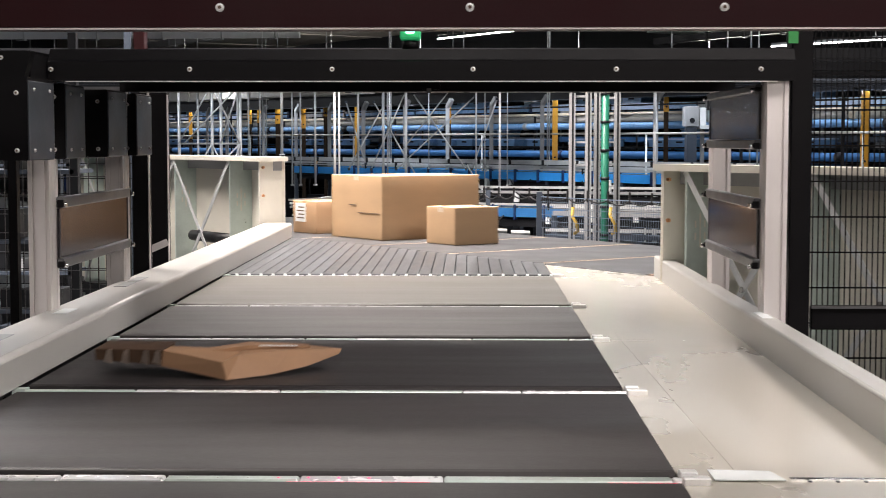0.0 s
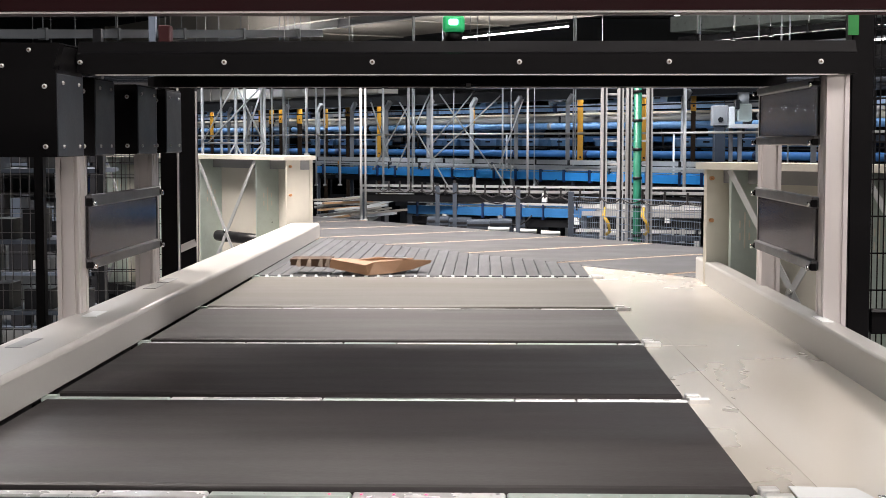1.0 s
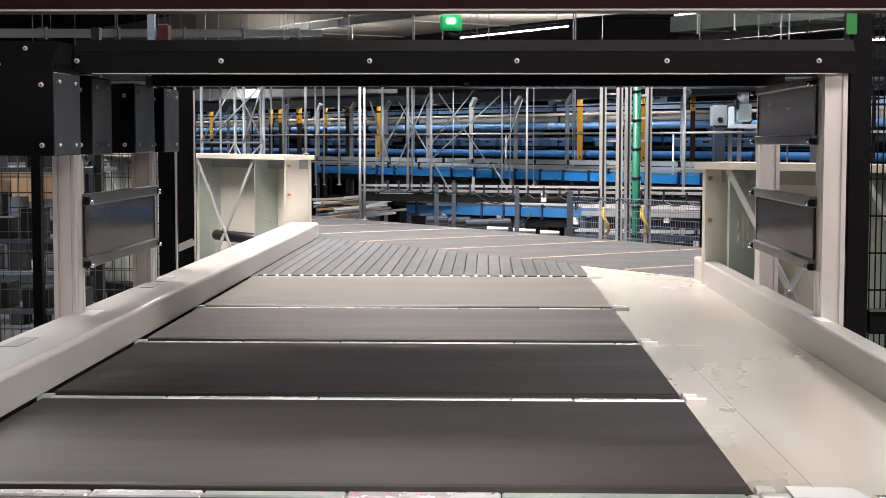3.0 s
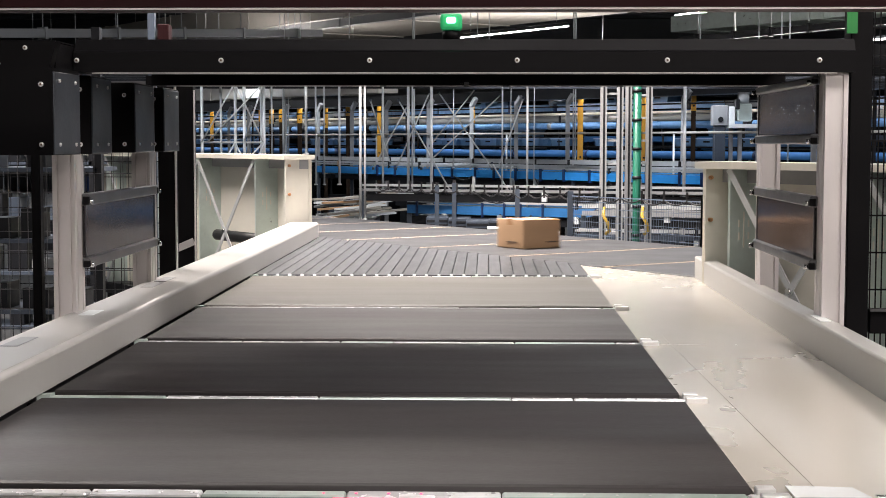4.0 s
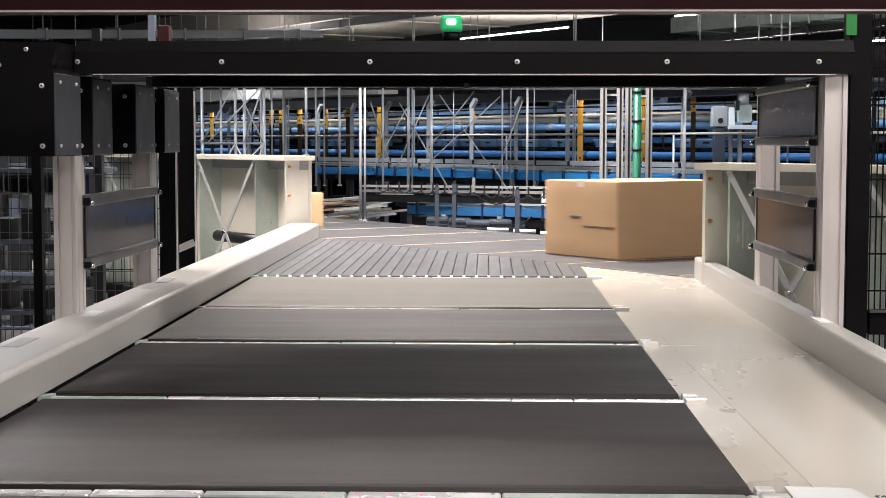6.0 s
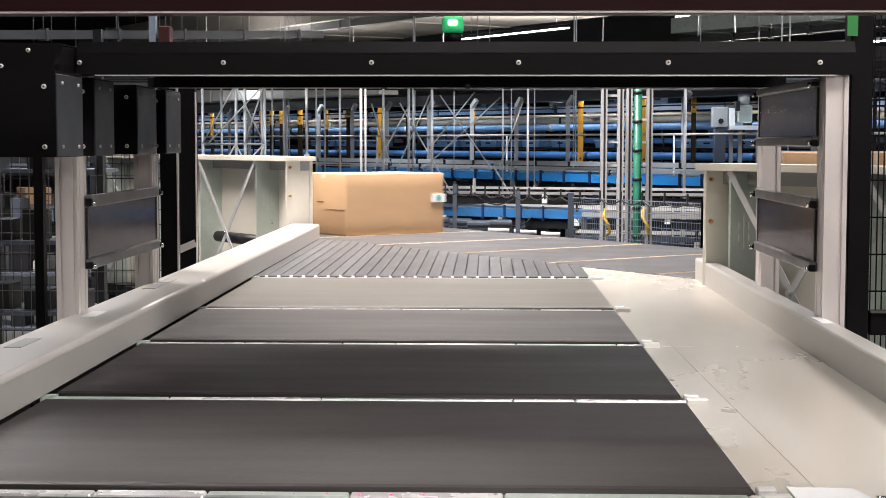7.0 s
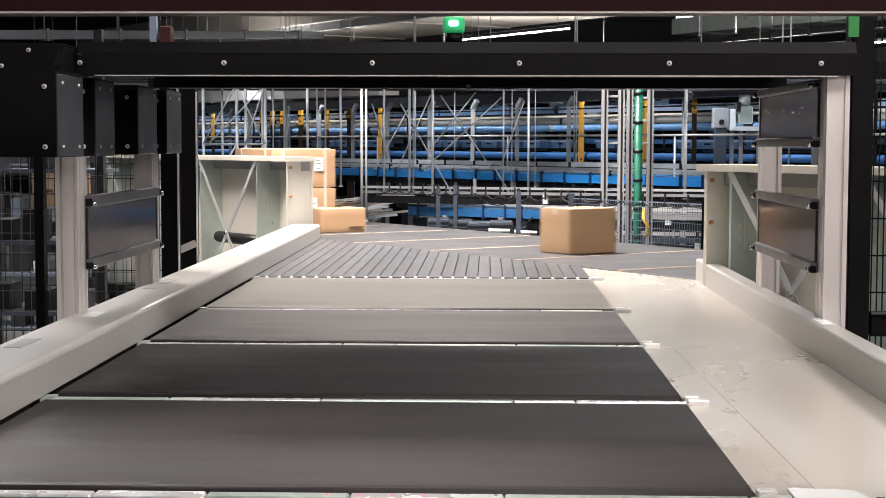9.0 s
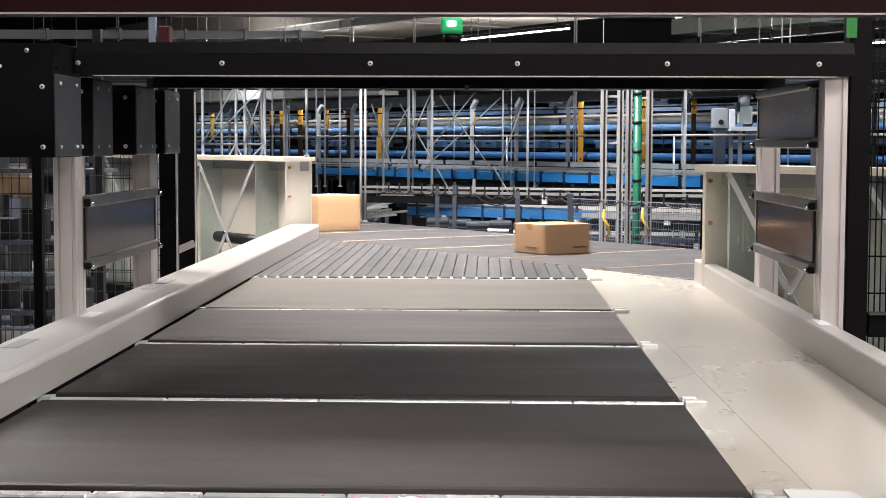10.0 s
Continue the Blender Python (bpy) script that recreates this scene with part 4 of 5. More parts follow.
t = thing("tote_shelf", far(0, 2.25, 1.39), "dark shelf of totes in the far racks", "shelf")
part("shelf", far_box(N(), -2.2, 2.25, 1.375, 1.394, 23.4, 0.3), DARK, t)
for i in range(8):
    part("leg", bar(N(), far(-13 + i * 3.1, 2.25), far(-13 + i * 3.1, 2.25, 1.376), 0.03), DARK, t)
# railing of the rack's walkway
t = thing("railing", far(0, 0.55, 1.545), "beige-grey tubular railing along the racks", "railing")
part("top_tube", cyl(N(), far(-14, 0.55, 1.545), far(9.5, 0.55, 1.545), 0.013, 8), DUCT, t)
part("toe_board", far_box(N(), -2.2, 0.57, 1.17, 1.20, 23.4, 0.012), DARK, t)
for i in range(9):
    part("baluster", cyl(N(), far(-13.6 + i * 2.85, 0.55), far(-13.6 + i * 2.85, 0.55, 1.545), 0.011, 6), PIPE, t)
# platform over the racks
t = thing("platform", far(-2, 1.3, 2.0), "dark steel platform above the far racks", "platform")
part("deck", far_box(N(), -2.0, 5.0, 2.022, 2.07, 27.0, 7.2), DARK, t)
part("edge_beam", far_box(N(), -2.5, 1.34, 1.97, 2.10, 24.0, 0.06), DARK, t)
part("edge_flange", far_box(N(), -2.5, 1.30, 1.962, 1.972, 24.0, 0.05), FENCEB, t)
for i in range(9):
    part("joist", far_box(N(), -13 + i * 2.7, 4.9, 1.96, 2.02, 0.08, 7.0), DARK, t)
for i in range(8):
    part("column", bar(N(), far(-13 + i * 3.1, 7.8), far(-13 + i * 3.1, 7.8, 2.02), 0.12), DARK, t)
for s, o, z in UNDER:
    t = thing("led_batten", far(s, o, z + 0.02), "LED tube at the platform edge, added to light the racks", "lamp", "LED battens")
    part("tube", cyl(N(), far(s - 1.3, o, z + 0.015), far(s + 1.3, o, z + 0.015), 0.009, 8), LED, t, "glowing white tube")
    part("spine", far_box(N(), s, o, z + 0.026, z + 0.049, 2.6, 0.02), GREYP, t)
    if z > 2.1:
        part("hanger", bar(N(), far(s, o, z + 0.048), far(s, o, 5.2), 0.012), PIPE, t)
# storage rack at the back
t = thing("storage_rack", far(-2, 5.6), "dark storage rack with narrow bays", "storage rack")
for i in range(40):
    part("upright", bar(N(), far(-14 + i * 0.6, 5.6), far(-14 + i * 0.6, 5.6, 1.95), 0.03), (FENCEB, GREYP, DARK)[i % 3], t)
for z in (0.5, 0.9, 1.25, 1.6, 1.85):
    part("shelf", far_box(N(), -2.4, 5.85, z - 0.02, z, 23.6, 0.45), FENCEB, t)
part("back_sheet", far_box(N(), -2.4, 6.12, 0, 1.95, 23.6, 0.02), DARK, t)
# dark machines below the walkway
for i in range(26):
    s, o = -12 + i * 0.82 + rngb.uniform(-0.15, 0.15), rngb.choice((2.0, 2.4, 3.2))
    z0, hh = rngb.choice((0.0, 0.35, 0.5)), rngb.uniform(0.4, 0.62)
    t = thing("machine_housing", far(s, o, z0), "dark machine housing in the far racks", "machine", "machine housings of the far racks")
    part("housing", far_box(N(), s, o, z0, z0 + hh, 0.5, 0.4), DARK, t)
    part("door", far_box(N(), s, o - 0.207, z0 + 0.05, z0 + hh - 0.05, 0.36, 0.01), (BLUED, DARK, DARK, FENCEB)[i % 4], t)
    part("stand", far_box(N(), s, o, 0.0, z0 + 0.002, 0.4, 0.3), DARK, t)

# braces between hangers
BRACES = [(-0.838, 14.5, 1.837, -0.323, 14.3, 0.957), (-0.462, 14.5, 1.917, 0.048, 14.3, 1.196), (0.129, 14.5, 1.890, -0.614, 14.3, 1.196), (-0.542, 14.5, 1.917, -0.853, 14.3, 1.196), (-0.113, 14.5, 1.944, -0.535, 14.3, 1.408), (0.344, 14.5, 1.864, 0.101, 14.3, 1.196), (-1.106, 14.5, 1.837, -0.906, 14.3, 1.249), (0.048, 14.5, 1.246, 0.365, 14.3, 0.719), (-0.757, 14.5, 1.783, -1.065, 14.3, 1.196)]
for x0, y0, z0, x1, y1, z1 in BRACES:
    t = thing("brace_tube", (x0, y0, z0), "thin diagonal brace tube between hangers", "tube", "brace tubes")
    part("tube", cyl(N(), (x0, y0, z0), (x1, y1, z1), 0.0075, 6), PIPE, t)
    for e in ((x0, y0, z0), (x1, y1, z1)):
        part("clip", box(N(), e[0] - 0.011, e[0] + 0.011, e[1] - 0.011, e[1] + 0.011, e[2] - 0.011, e[2] + 0.011), FENCEB, t)


# vertical cable ladders with the green riser pipe
def cable_ladder(x0, x1, y, z0, z1):
    t = thing("cable_ladder", ((x0 + x1) / 2, y, z0), "upright galvanised cable ladder", "cable ladder", "cable ladders")
    for x in (x0, x1):
        part("rail", box(N(), x - 0.022, x + 0.018, y - 0.03, y + 0.03, z0, z1), GREYP, t)
        part("rail_slot", box(N(), x - 0.006, x + 0.006, y - 0.032, y - 0.0305, z0 + 0.1, z1 - 0.1), DARK, t)
    i = 0
    while z0 + 0.1 + i * 0.15 < z1:
        z = z0 + 0.1 + i * 0.15
        part("rung", box(N(), x0 + 0.022, x1 - 0.022, y - 0.012, y + 0.012, z, z + 0.014), GREYP, t)
        i += 1
    return t


cable_ladder(0.752, 0.858, 9.9, 0.0, 2.0)
cable_ladder(0.941, 1.077, 10.2, 0.0, 2.0)
t = thing("riser_pipe", (0.963, 9.85, 0), "green vertical riser pipe with dark clamps", "pipe")
part("pipe", cyl(N(), (0.963, 9.85, 0.0), (0.963, 9.85, 2.0), 0.026, 14), GREEN, t)
for i in range(11):
    part("clamp", cyl(N(), (0.963, 9.85, 0.1 + i * 0.185), (0.963, 9.85, 0.118 + i * 0.185), 0.031, 10), DARK, t)

# mesh fence, posts and sagging cable behind the sorter
def far_edge(s, w=FAR + 0.22):
    return line(s, w)


for a, b in ((4.6, 6.05), (6.05, 7.2)):
    p, q = far_edge(a), far_edge(b)
    mesh_fence(p, q, 0.45, 1.12, "grey-blue wire mesh fence behind the sorting line", 0.02, 0.04, 0.035, "fences behind the sorter", FENCEL, FENCEB, 0.0022, 0.006)
for s, w in ((7.9, 6.05), (8.9, 6.1), (9.4, 6.6)):
    p = line(s, w)
    t = thing("fence_stand", p, "grey-blue slotted steel stand behind the sorter", "post", "stands behind the sorter")
    part("post", bar(N(), p, p + Vector((0, 0, 1.14)), 0.03), FENCEB, t)
    part("head_clip", box(N(), p.x - 0.01, p.x + 0.01, p.y - 0.015, p.y + 0.015, 1.14, 1.16), CABLE, t)
for s0, s1 in ((4.7, 6.0), (6.0, 7.3), (7.3, 8.4), (8.4, 9.4)):
    t = thing("sagging_cable", far_edge(s0) + Vector((0, 0, 1.13)), "black cable hung in loops along the fence", "cable", "hung cables")
    n = 7
    for i in range(n):
        a, b = far_edge(s0 + (s1 - s0) * i / n), far_edge(s0 + (s1 - s0) * (i + 1) / n)
        pts = []
        for j in range(7):
            f = j / 6
            pts.append(a.lerp(b, f) + Vector((0, 0, 1.12 - 0.028 * 4 * f * (1 - f) * (0.7 + 0.5 * ((i * 37) % 5) / 5))))
        part("loop", tube(N(), pts, 0.0045, 5), CABLE, t)
        part("clip", bar(N(), a + Vector((0, 0, 1.10)), a + Vector((0, 0, 1.17)), 0.012), CABLE, t)

# low crates, white floor patches shaped as rolls on low racks, stacked tubes
for i, (x, y) in enumerate(((-0.067, 11.2), (0.100, 11.3), (-0.205, 11.5), (-0.381, 11.7))):
    t = thing("crate", (x, y, 0), "dark grey folding crate on a stand behind the sorter", "crate", "crates behind the sorter")
    part("body", box(N(), x - 0.085, x + 0.085, y, y + 0.3, 0.72, 0.87, 0.006), FENCEB, t)
    for j in range(4):
        part("rib", box(N(), x - 0.08, x + 0.08, y - 0.006, y - 0.001, 0.735 + j * 0.033, 0.75 + j * 0.033), DARK, t)
    part("stand", box(N(), x - 0.07, x + 0.07, y + 0.03, y + 0.27, 0, 0.72), DARK, t)
for i, (x0, x1, y) in enumerate(((0.004, 0.155, 10.75), (0.184, 0.340, 10.55), (0.362, 0.492, 10.3))):
    t = thing("white_roll", ((x0 + x1) / 2, y, 0.78), "white patch low behind the sorter, shaped as a roll", "roll", "white rolls")
    part("roll", cyl(N(), (x0, y, 0.84), (x1, y, 0.835), 0.014, 10), PAPER, t)
    part("rack", box(N(), x0, x1, y - 0.03, y + 0.03, 0.0, 0.822), DARK, t)
rngs = random.Random(11)
t = thing("tube_stack", (-1.295, 13.4, 0), "stack of pale tubes and planks on a dark rack", "stack of tubes")
part("rack", box(N(), -1.568, -1.022, 13.0, 14.6, 0, 0.74), DARK, t)
for i in range(26):
    x = -1.553 + rngs.uniform(0.0, 0.36)
    y = 13.1 + rngs.uniform(0, 1.0)
    z = 0.76 + (i % 6) * 0.038
    part("tube", bar(N(), (x, y, z), (x + 0.45 + rngs.uniform(-0.1, 0.1), y + 0.35, z + rngs.uniform(0.0, 0.10)), 0.03, 0.018), (PAPER, DUCT, KRAFT, PIPE)[i % 4], t)

# control cabinet, motor and shelf high on the far rack
t = thing("control_cabinet", (2.424, 16.0, 0), "light grey control cabinet with dark emblem on a stand", "cabinet")
part("body", box(N(), 2.353, 2.507, 16.0, 16.2, 1.616, 1.829, 0.008), GREYP, t)
part("emblem", cyl(N(), (2.430, 15.998, 1.681), (2.430, 15.99, 1.681), 0.03, 6), DARK, t)
part("side_body", box(N(), 2.513, 2.578, 16.0, 16.2, 1.628, 1.817, 0.008), PAPER, t)
part("stand", box(N(), 2.376, 2.483, 16.02, 16.18, 0, 1.616), FENCEB, t)
t = thing("drive_motor", (2.673, 16.0, 0), "grey geared drive motor on a pale shelf", "motor")
part("housing", cyl(N(), (2.679, 16.1, 1.847), (2.679, 16.1, 1.966), 0.06, 14), GREYP, t)
part("gearbox", box(N(), 2.601, 2.756, 16.0, 16.2, 1.663, 1.847, 0.015), GALV, t)
part("terminal_box", box(N(), 2.578, 2.619, 15.95, 16.1, 1.788, 1.889, 0.005), DARK, t)
part("shelf", box(N(), 2.513, 2.868, 15.9, 16.3, 1.592, 1.634), PAPER, t)
for x in (2.554, 2.649, 2.839):
    part("leg", box(N(), x - 0.02, x + 0.02, 16.1, 16.14, 0, 1.592), GREYP, t)
for i, x in enumerate((0.762, 1.008)):
    t = thing("yellow_hose", (x, 9.75, 0.9), "short yellow hose tied to a cable ladder", "hose", "yellow hoses")
    part("hose", tube(N(), [(x - 0.01, 9.78, 1.03), (x - 0.02, 9.75, 0.98), (x + 0.01, 9.74, 0.93), (x + 0.02, 9.75, 0.88), (x, 9.79, 0.86)], 0.011, 6), YELLOWC, t)

# left scaffold tower
t = thing("scaffold_tower", (-2.238, 13.5, 0), "galvanised scaffold tower with crossed braces", "scaffold")
for x in (-2.526, -2.228, -2.149, -1.975):
    part("upright", cyl(N(), (x, 13.5, 0), (x, 13.5, 2.05), 0.014, 8), PIPE, t)
for x in (-2.462, -2.089):
    part("upright", cyl(N(), (x, 14.1, 0), (x, 14.1, 2.05), 0.011, 8), PIPE, t)
for k in range(3):
    z = 0.4 + k * 0.52
    a, b, c, d = -2.526, -2.228, -2.149, -1.975
    for (xa, xb) in ((a, b), (c, d), (a + 0.05, d), (d, b)):
        part("brace", cyl(N(), (xa, 13.47, z), (xb, 13.47, z + 0.52), 0.008, 6), PIPE, t)
    part("transom", cyl(N(), (a, 13.53, z), (d, 13.53, z), 0.009, 6), PIPE, t)

# ---- under the ceiling: soffit, ducts, lamps ----
for k, (p, q, w, h, m, lab) in enumerate((
        ((-8.5, 38.0, 3.85), (4.3, 20.0, 3.85), 3.5, 0.5, DUCT, "wide beige soffit duct under the ceiling"),
        ((-8.9, 36.0, 3.55), (2.0, 20.6, 3.55), 0.16, 0.16, GREYP, "pale grey pipe along the soffit"),
        (tuple(far(-9.0, -0.1, 2.17)), tuple(far(1.9, -0.1, 2.15)), 0.3, 0.17, DUCT, "pale beige duct over the racks"),
        ((4.6, 31.0, 3.75), (10.0, 23.0, 3.75), 2.4, 0.3, GALV, "bluish sheet-metal duct under the ceiling"),
        ((3.0, 24.0, 3.02), (6.0, 22.0, 3.2), 0.10, 0.10, DARK, "dark pipe under the ceiling"),
        ((-12.0, 27.0, 3.5), (-7.5, 18.0, 3.0), 0.9, 0.25, GALV, "bluish duct at the side of the hall"),
        ((-6.0, 16.0, 2.58), (-2.4, 22.0, 3.0), 0.10, 0.10, GREYP, "grey pipe under the ceiling"))):
    t = thing("air_duct", p, lab, "duct", "ducts under the ceiling")
    part("duct", bar(N(), p, q, w, h), m, t)
    for i in range(6):
        a = Vector(p).lerp(Vector(q), (i + 0.5) / 6)
        dd = (Vector(q) - Vector(p)).normalized()
        part("flange", bar(N(), a - dd * 0.02, a + dd * 0.02, w + 0.04, h + 0.04), m, t)
        part("hanger", cyl(N(), a, (a.x, a.y, 5.2), 0.008, 6), PIPE, t)
for k, (p, q) in enumerate((((-0.392, 23.0, 3.000), (1.094, 20.8, 3.006)), ((2.681, 22.0, 3.251), (3.305, 20.8, 3.237)))):
    t = thing("led_batten", p, "lit white LED batten under the ceiling", "lamp", "LED battens")
    part("tube", cyl(N(), p, q, 0.010, 10), LEDHOT, t, "glowing white tube")
    part("housing", bar(N(), Vector(p) + Vector((0, 0, 0.06)), Vector(q) + Vector((0, 0, 0.06)), 0.012, 0.012), CABLE, t)
    for f in (0.1, 0.9):
        a = Vector(p).lerp(Vector(q), f)
        part("hanger", cyl(N(), (a.x, a.y, a.z + 0.08), (a.x, a.y, 5.2), 0.006, 6), PIPE, t)
for bx, by, bz, bl, bd, bw in LAMPS:
    t = thing("ceiling_lamp", (bx, by, bz), "unseen LED panel under the ceiling, placed to fit the light", "lamp", "ceiling lamps")
    part("housing", box(N(), bx - bl / 2, bx + bl / 2, by - bd / 2, by + bd / 2, bz, bz + 0.06), GREYP, t)
    part("diffuser", box(N(), bx - bl / 2 + 0.02, bx + bl / 2 - 0.02, by - bd / 2 + 0.02, by + bd / 2 - 0.02, bz - 0.02, bz - 0.001), LED, t, "glowing white diffuser")
    for f in (-0.4, 0.4):
        part("hanger", cyl(N(), (bx + f * bl, by, bz + 0.06), (bx + f * bl, by, 5.2), 0.006, 6), PIPE, t)
for bx, by, bz, bl, bw in TUBES:
    t = thing("led_batten", (bx, by, bz), "unseen LED tube, added to light racks and soffit", "lamp", "LED battens")
    part("tube", cyl(N(), (bx - bl / 2, by, bz), (bx + bl / 2, by, bz), 0.022, 10), LEDHOT if by > 23.9 and bx > -5 else LED, t, "glowing white tube")
    part("spine", box(N(), bx - bl / 2, bx + bl / 2, by - 0.012, by + 0.012, bz + 0.03, bz + 0.045), GREYP, t)
    for f in (-0.45, 0.45):
        part("end_cap", cyl(N(), (bx + f * bl * 1.12, by, bz - 0.0), (bx + f * bl * 1.11, by, bz + 0.04), 0.024, 8), GREYP, t)
        part("hanger", cyl(N(), (bx + f * bl, by, bz + 0.03), (bx + f * bl, by, 5.2), 0.006, 6), PIPE, t)
# blue-white upright and maroon box seen over the beam
t = thing("hall_column", (-1.983, 9.0, 0), "pale blue steel column near the ceiling", "column")
part("shaft", box(N(), -2.000, -1.960, 9.0, 9.05, 0, 5.2), FENCEB, t)
part("side_box", box(N(), -1.943, -1.877, 9.0, 9.1, 1.973, 2.137, 0.005), MAROON, t, "maroon painted box")

# ---- cartons ----
def carton(lu, lw, h, material, label, tape=True, straps=False, tag=None, prints=False, tear=False):
    """A closed carton; its own y runs along the sorting line, its x across."""
    t = thing("carton", (0, 0, 0), label, "cardboard box", "cartons on the sorting line")
    x, y = lw / 2, lu / 2
    bm = box(N(), -x, x, -y, y, 0.001, h)
    bmesh.ops.subdivide_edges(bm, edges=bm.edges[:], cuts=3, use_grid_fill=True)
    for v in bm.verts:
        k = noise.noise(Vector((v.co.x * 5 + lu * 31, v.co.y * 5 + lw * 17, v.co.z * 5))) * 0.0025
        v.co += v.co.normalized() * k * (0.3 if v.co.z < 0.005 else 1)
        v.co.z = max(0.001, v.co.z)
    sharp = [e for e in bm.edges if len(e.link_faces) == 2 and e.calc_face_angle() > 1.0]
    bmesh.ops.bevel(bm, geom=sharp, offset=0.005, segments=2, affect="EDGES", profile=0.6)
    for f in bm.faces:
        f.smooth = True
    body = part("body", bm, material, t)
    e = 0.0055
    if tape:
        part("tape", box(N(), -x - 0.0008, x + 0.0008, -0.024, 0.024, h - 0.03, h + 0.0008), TAPEC if material is KRAFT else TAPE, t, "shiny packing tape")
        part("flap_seam", box(N(), -x + 0.01, x - 0.01, -0.0015, 0.0015, h + e, h + e + 0.001), INK, t, "dark flap seam")
    if straps:
        for sx in (-0.33, 0.33):
            part("strap", box(N(), sx * lw - 0.007, sx * lw + 0.007, -y - e, y + e, -0.0 + 0.0005, h + e), STRAP, t, "white plastic strap")
            part("strap", box(N(), -x - e, x + e, sx * lu - 0.007, sx * lu + 0.007, 0.0005, h + e - 0.001), STRAP, t, "white plastic strap")
        part("tape", box(N(), -x - 0.0035, x * 0.0, -y - 0.0035, y + 0.0035, h * 0.47, h * 0.58), TAPE, t, "brown packing tape")
    if tag:
        tx, tz, tw, th = tag
        lab = part("label", box(N(), tx - tw / 2, tx + tw / 2, -y - e - 0.002, -y, tz - th / 2, tz + th / 2), PAPER, t, "white paper label")
        if tw > th:
            part("label_print", cyl(N(), (tx, -y - e - 0.0021, tz), (tx, -y - e - 0.003, tz), th * 0.36, 12), TEAL, lab)
        else:
            for i in range(4):
                part("label_print", box(N(), tx - tw * 0.36, tx + tw * (0.1 + 0.08 * (i % 3)), -y - e - 0.003, -y - e - 0.0021, tz - th * 0.36 + i * th * 0.2, tz - th * 0.30 + i * th * 0.2), (INK, TEAL)[i % 2], lab)
    if prints:
        part("print", box(N(), x * 0.25, x * 0.85, -y - e - 0.0012, -y, h * 0.2, h * 0.245), INK, t, "dark printed line")
        part("print", box(N(), -x - e - 0.0012, -x, -y * 0.5, y * 0.2, h * 0.2, h * 0.245), INK, t, "dark printed line")
    if tear:
        part("cut", box(N(), -x - e - 0.001, -x, -y * 0.9, -y * 0.1, h * 0.41, h * 0.418), INK, t, "cut in the side")
        part("hand_hole", box(N(), -x - e - 0.001, -x, -y * 0.0, y * 0.25, h * 0.52, h * 0.54), INK, t, "dark slot")
    return t


CARTONS = [  # thing, time, along, across of the near corner, length along, width across
    (carton(0.28, 0.30, 0.20, KRAFT2, "brown cardboard box with a large white shipping label", tag=None), 0.0, 7.93, 4.70, 0.28, 0.30),
    (carton(0.55, 0.69, 0.37, KRAFT, "large kraft cardboard box with a cut side", tear=True), 0.1, 7.406, 4.68, 0.55, 0.69),
    (carton(0.27, 0.30, 0.207, KRAFT, "small kraft cardboard box with clear tape on top"), 0.1, 6.848, 4.79, 0.27, 0.30),
    (carton(0.17, 0.345, 0.15, KRAFT2, "flat brown cardboard box with printed marks", prints=True), 2.0, 6.85, 4.755, 0.17, 0.345),
    (carton(0.225, 0.24, 0.151, KRAFT2, "small brown cardboard box with printed marks", prints=True), 4.3, 6.98, 4.77, 0.225, 0.24),
    (carton(0.23, 0.305, 0.226, KRAFT, "kraft cardboard box closed with brown tape"), 5.1, 6.575, 4.78, 0.23, 0.305),
    (carton(0.545, 0.70, 0.37, KRAFT, "large kraft cardboard box with blue-white label", tag=(0.31, 0.215, 0.10, 0.052), tear=True), 6.9, 7.595, 4.69, 0.545, 0.70),
    (carton(0.51, 0.48, 0.256, KRAFT2, "brown carton with white straps at the bottom of a stack", tape=False, straps=True, tag=(0.06, 0.15, 0.062, 0.09)), 7.9, 6.28, 4.80, 0.51, 0.48),
    (carton(0.51, 0.48, 0.256, KRAFT2, "brown carton with white straps stacked on another", tape=False, straps=True, tag=(0.11, 0.155, 0.062, 0.09)), 7.9, 6.28, 4.80, 0.51, 0.48),
    (carton(0.19, 0.33, 0.152, KRAFT2, "flat brown cardboard box with printed marks", prints=True), 8.3, 6.62, 4.765, 0.19, 0.33),
    (carton(0.237, 0.305, 0.229, KRAFT, "kraft cardboard box closed with brown tape"), 9.2, 6.46, 4.825, 0.237, 0.305),
    (carton(0.245, 0.295, 0.152, KRAFT2, "low brown cardboard box with crumpled side", prints=True), 9.85, 5.68, 4.746, 0.245, 0.295),
]
lab = part("label", box(N(), -0.157, -0.15, -0.02, 0.10, 0.07, 0.185), PAPER, CARTONS[0][0], "white shipping label")
for i in range(4):
    part("label_print", box(N(), -0.158, -0.1571, -0.01, 0.08 - 0.02 * (i % 2), 0.09 + i * 0.022, 0.098 + i * 0.022), INK, lab)
STACKED = 8

# crushed, opened carton on the infeed
parcel = thing("crushed_carton", (0, 0, 0), "crushed flattened brown carton with torn taped end", "cardboard box")


def shell(bm, low, high):
    a = [bm.verts.new(p) for p in low]
    b = [bm.verts.new(p) for p in high]
    n = len(a)
    for i in range(n):
        j = (i + 1) % n
        bm.faces.new((a[i], a[j], b[j], b[i]))
    c, d = sum((Vector(p) for p in low), Vector()) / n, sum((Vector(p) for p in high), Vector()) / n
    c, d = bm.verts.new(c), bm.verts.new(d + Vector((0, 0, 0.004)))
    for i in range(n):
        j = (i + 1) % n
        bm.faces.new((a[j], a[i], c))
        bm.faces.new((b[i], b[j], d))
    return bm


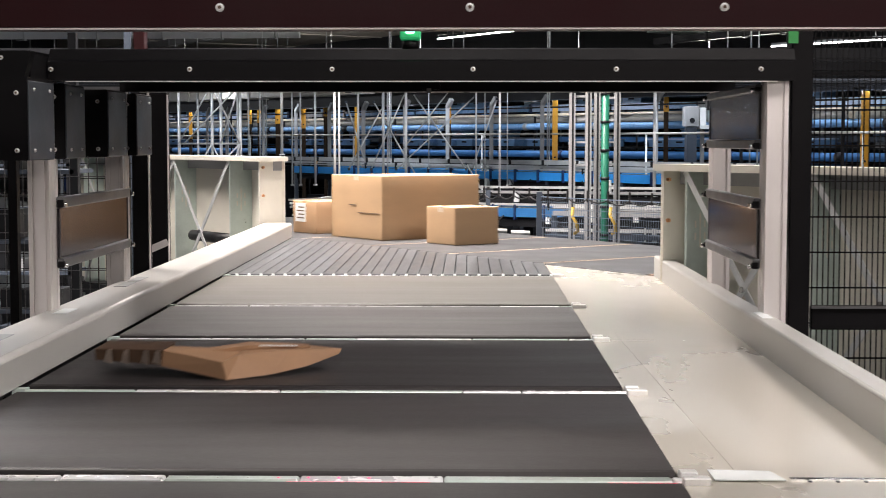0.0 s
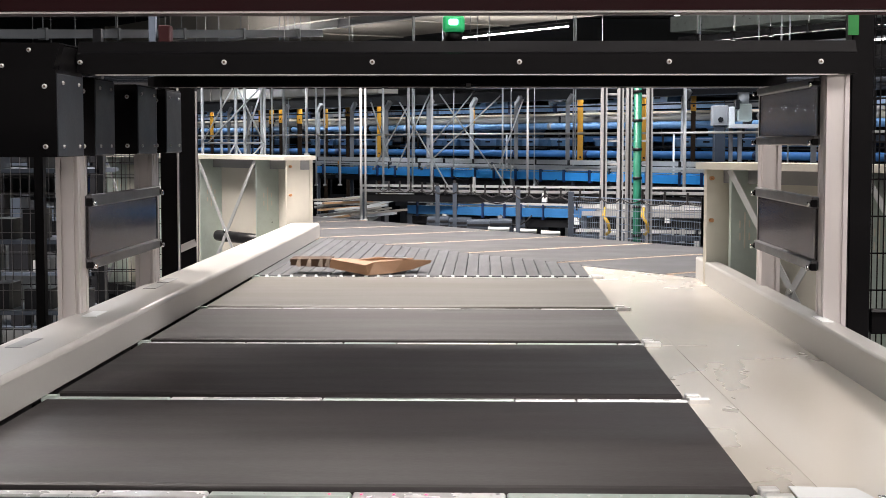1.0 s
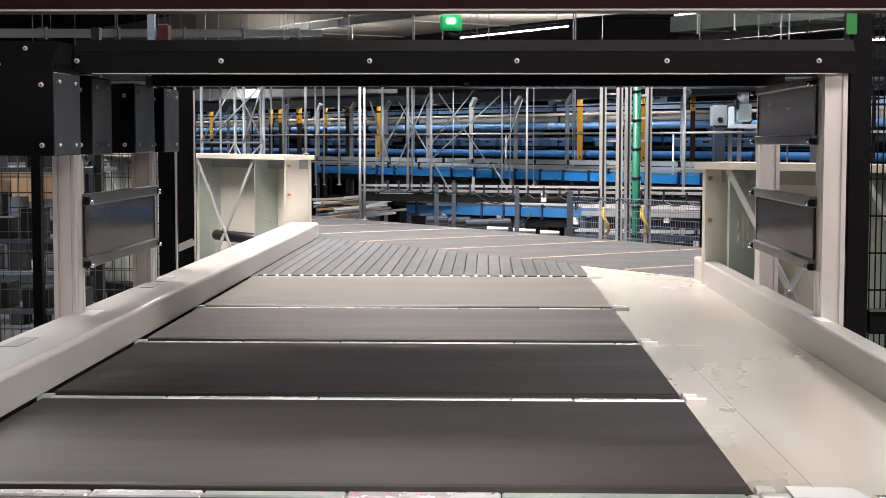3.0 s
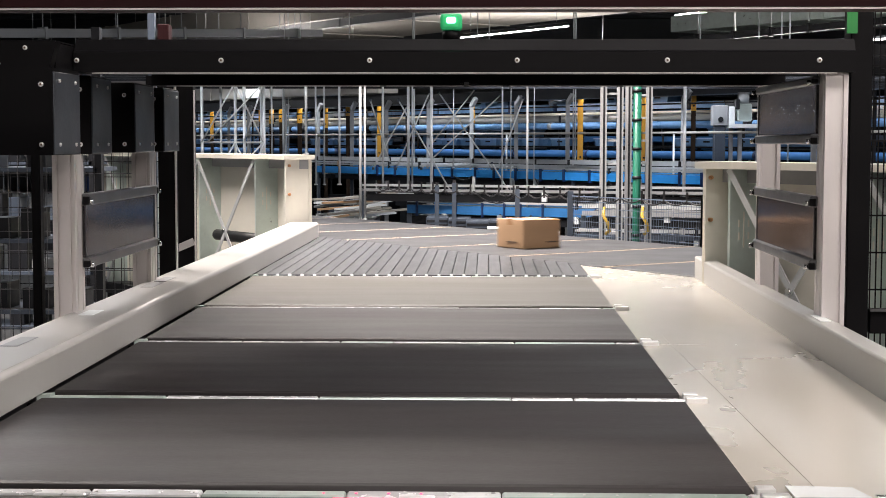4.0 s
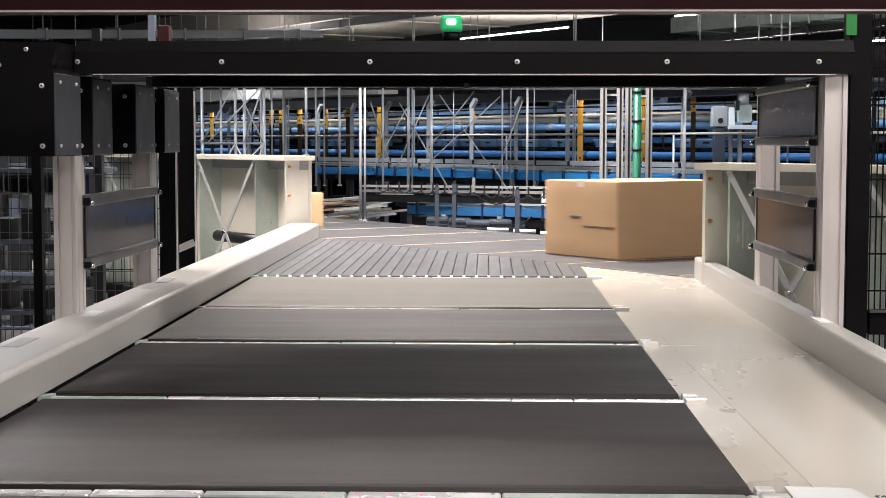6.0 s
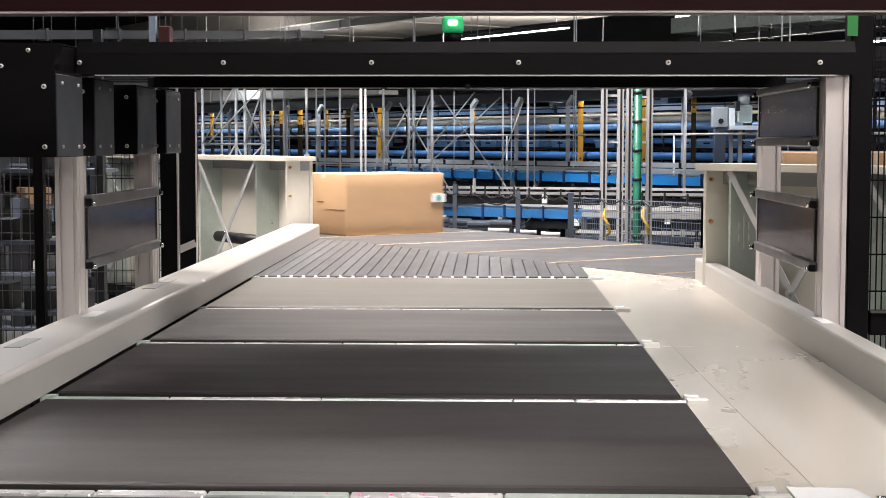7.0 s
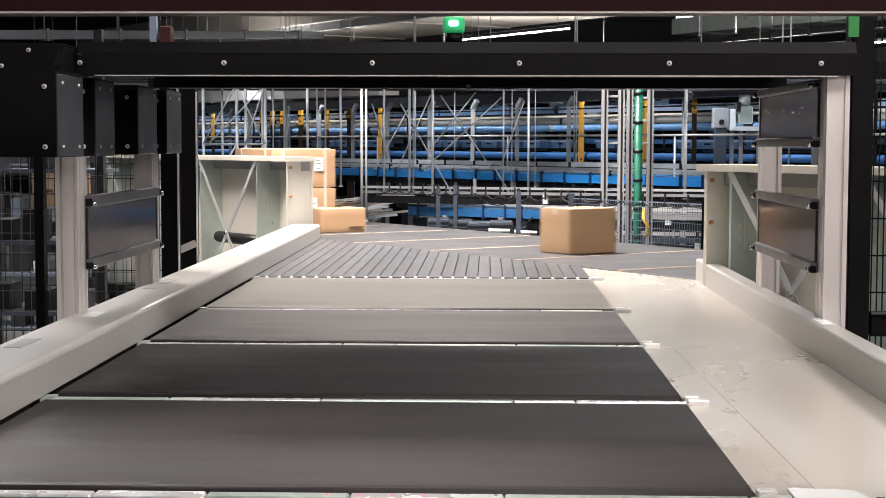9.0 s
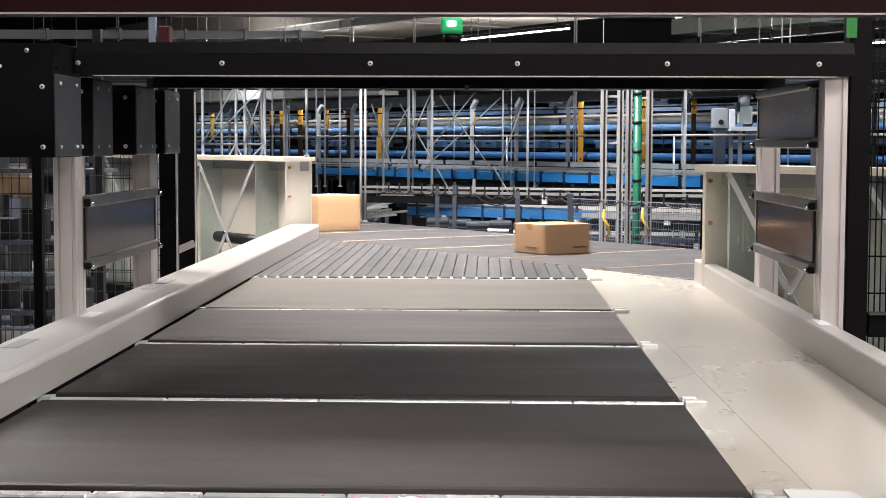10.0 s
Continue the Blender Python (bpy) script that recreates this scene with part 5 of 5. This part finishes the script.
low = [(0, 0, 0.001), (0.10, 0.06, 0.006), (0.18, 0.12, 0.018), (0.25, 0.19, 0.038), (0.17, 0.30, 0.03), (0.03, 0.31, 0.02), (-0.10, 0.26, 0.02), (-0.17, 0.15, 0.034), (-0.165, 0.045, 0.028)]
high = [(-0.012, 0.004, 0.043), (0.02, 0.06, 0.052), (0.14, 0.12, 0.058), (0.255, 0.20, 0.05), (0.17, 0.29, 0.046), (0.05, 0.31, 0.044), (-0.09, 0.26, 0.036), (-0.16, 0.15, 0.062), (-0.16, 0.048, 0.065)]
part("body", shell(N(), low, high), KRAFT3, parcel)
wing_l = [(-0.165, 0.045, 0.030), (-0.165, 0.20, 0.042), (-0.335, 0.24, 0.046), (-0.335, 0.10, 0.034)]
wing_h = [(-0.16, 0.048, 0.066), (-0.16, 0.20, 0.066), (-0.338, 0.24, 0.062), (-0.338, 0.105, 0.060)]
part("torn_end", shell(N(), wing_l, wing_h), KRAFTT, parcel, "dark torn carton end")
for x in (-0.30, -0.255, -0.205, -0.175):
    bm = N()
    q = [bm.verts.new(v) for v in ((x, 0.072 - (x + 0.3) * 0.3, 0.064 + (x + 0.3) * 0.02), (x + 0.012, 0.062 - (x + 0.3) * 0.3, 0.064 + (x + 0.3) * 0.02), (x + 0.012, 0.066 - (x + 0.3) * 0.3, 0.030 + (x + 0.3) * 0.02), (x - 0.01, 0.076 - (x + 0.3) * 0.3, 0.034 + (x + 0.3) * 0.02))]
    bm.faces.new(q)
    bmesh.ops.solidify(bm, geom=bm.faces[:], thickness=0.001)
    part("tape_tail", bm, CLEAR, parcel, "shiny torn clear tape")
flap_l = [(-0.09, 0.09, 0.050), (0.03, 0.13, 0.056), (0.18, 0.17, 0.055), (0.17, 0.24, 0.052), (0.02, 0.25, 0.050), (-0.10, 0.18, 0.046)]
part("flap", shell(N(), flap_l, [(x, y, z + 0.004 + 0.006 * (x > 0.0 and x < 0.1)) for x, y, z in flap_l]), KRAFT3, parcel, "loose bent carton flap")
part("flap_edge", bar(N(), (0.06, 0.131, 0.066), (0.150, 0.160, 0.062), 0.0035, 0.0025), PAPER, parcel, "pale torn edge")

# ---- everything that moves ----
def motions():
    for k, c in enumerate(carriers):
        s = 8.9 - k * PITCH + 0.16
        rows = []
        for t in (0.0, 10.0):
            p = line(s + SPEED * t, (NEAR + FAR) / 2, TOP - 0.004)
            rows.append((t, pose(p.x, p.y, p.z, 0, 0, TURN)))
        walk(c, rows)
    for k, (c, t0, s0, w0, lu, lw_) in enumerate(CARTONS):
        rows = []
        # the cartons creep a little towards the near edge while they pass the merge
        times = [0.0] + [t for t in (t0 + (4.0 - s0) / SPEED, t0 + (9.5 - s0) / SPEED) if 0.15 < t < 9.85] + [10.0]
        for t in times:
            s = s0 - 0.07 + SPEED * (t - t0)
            w = w0 - 0.028 * (min(max(s, 4.0), 9.5) - s0)
            p = line(s + lu / 2, w + lw_ / 2, TOP - 0.004 + (0.2605 if k == STACKED else 0.0))
            rows.append((t, pose(p.x, p.y, p.z, 0, 0, TURN)))
        walk(c, rows)
    rows = [(0.0, pose(-0.505, 3.39, TOP)), (0.5, pose(-0.508, 4.76, TOP)), (1.0, pose(-0.495, 6.26, TOP)), (1.3, pose(-0.485, 7.28, TOP)), (1.5, pose(-0.49, 7.82, TOP, 0, 0, 2)), (1.75, pose(-0.54, 8.4, TOP, 0, 0, 4)), (2.0, pose(-0.605, 8.92, TOP, 0, 0, 6)), (2.4, pose(-1.08, 9.75, TOP, 0, 0, 10))]
    p = Vector((-1.08, 9.75, TOP))
    for t in (4.0, 7.0, 10.0):
        q = p + U * SPEED * (t - 2.4)
        rows.append((t, pose(q.x, q.y, q.z, 0, 0, 12)))
    walk(parcel, rows)


motions()
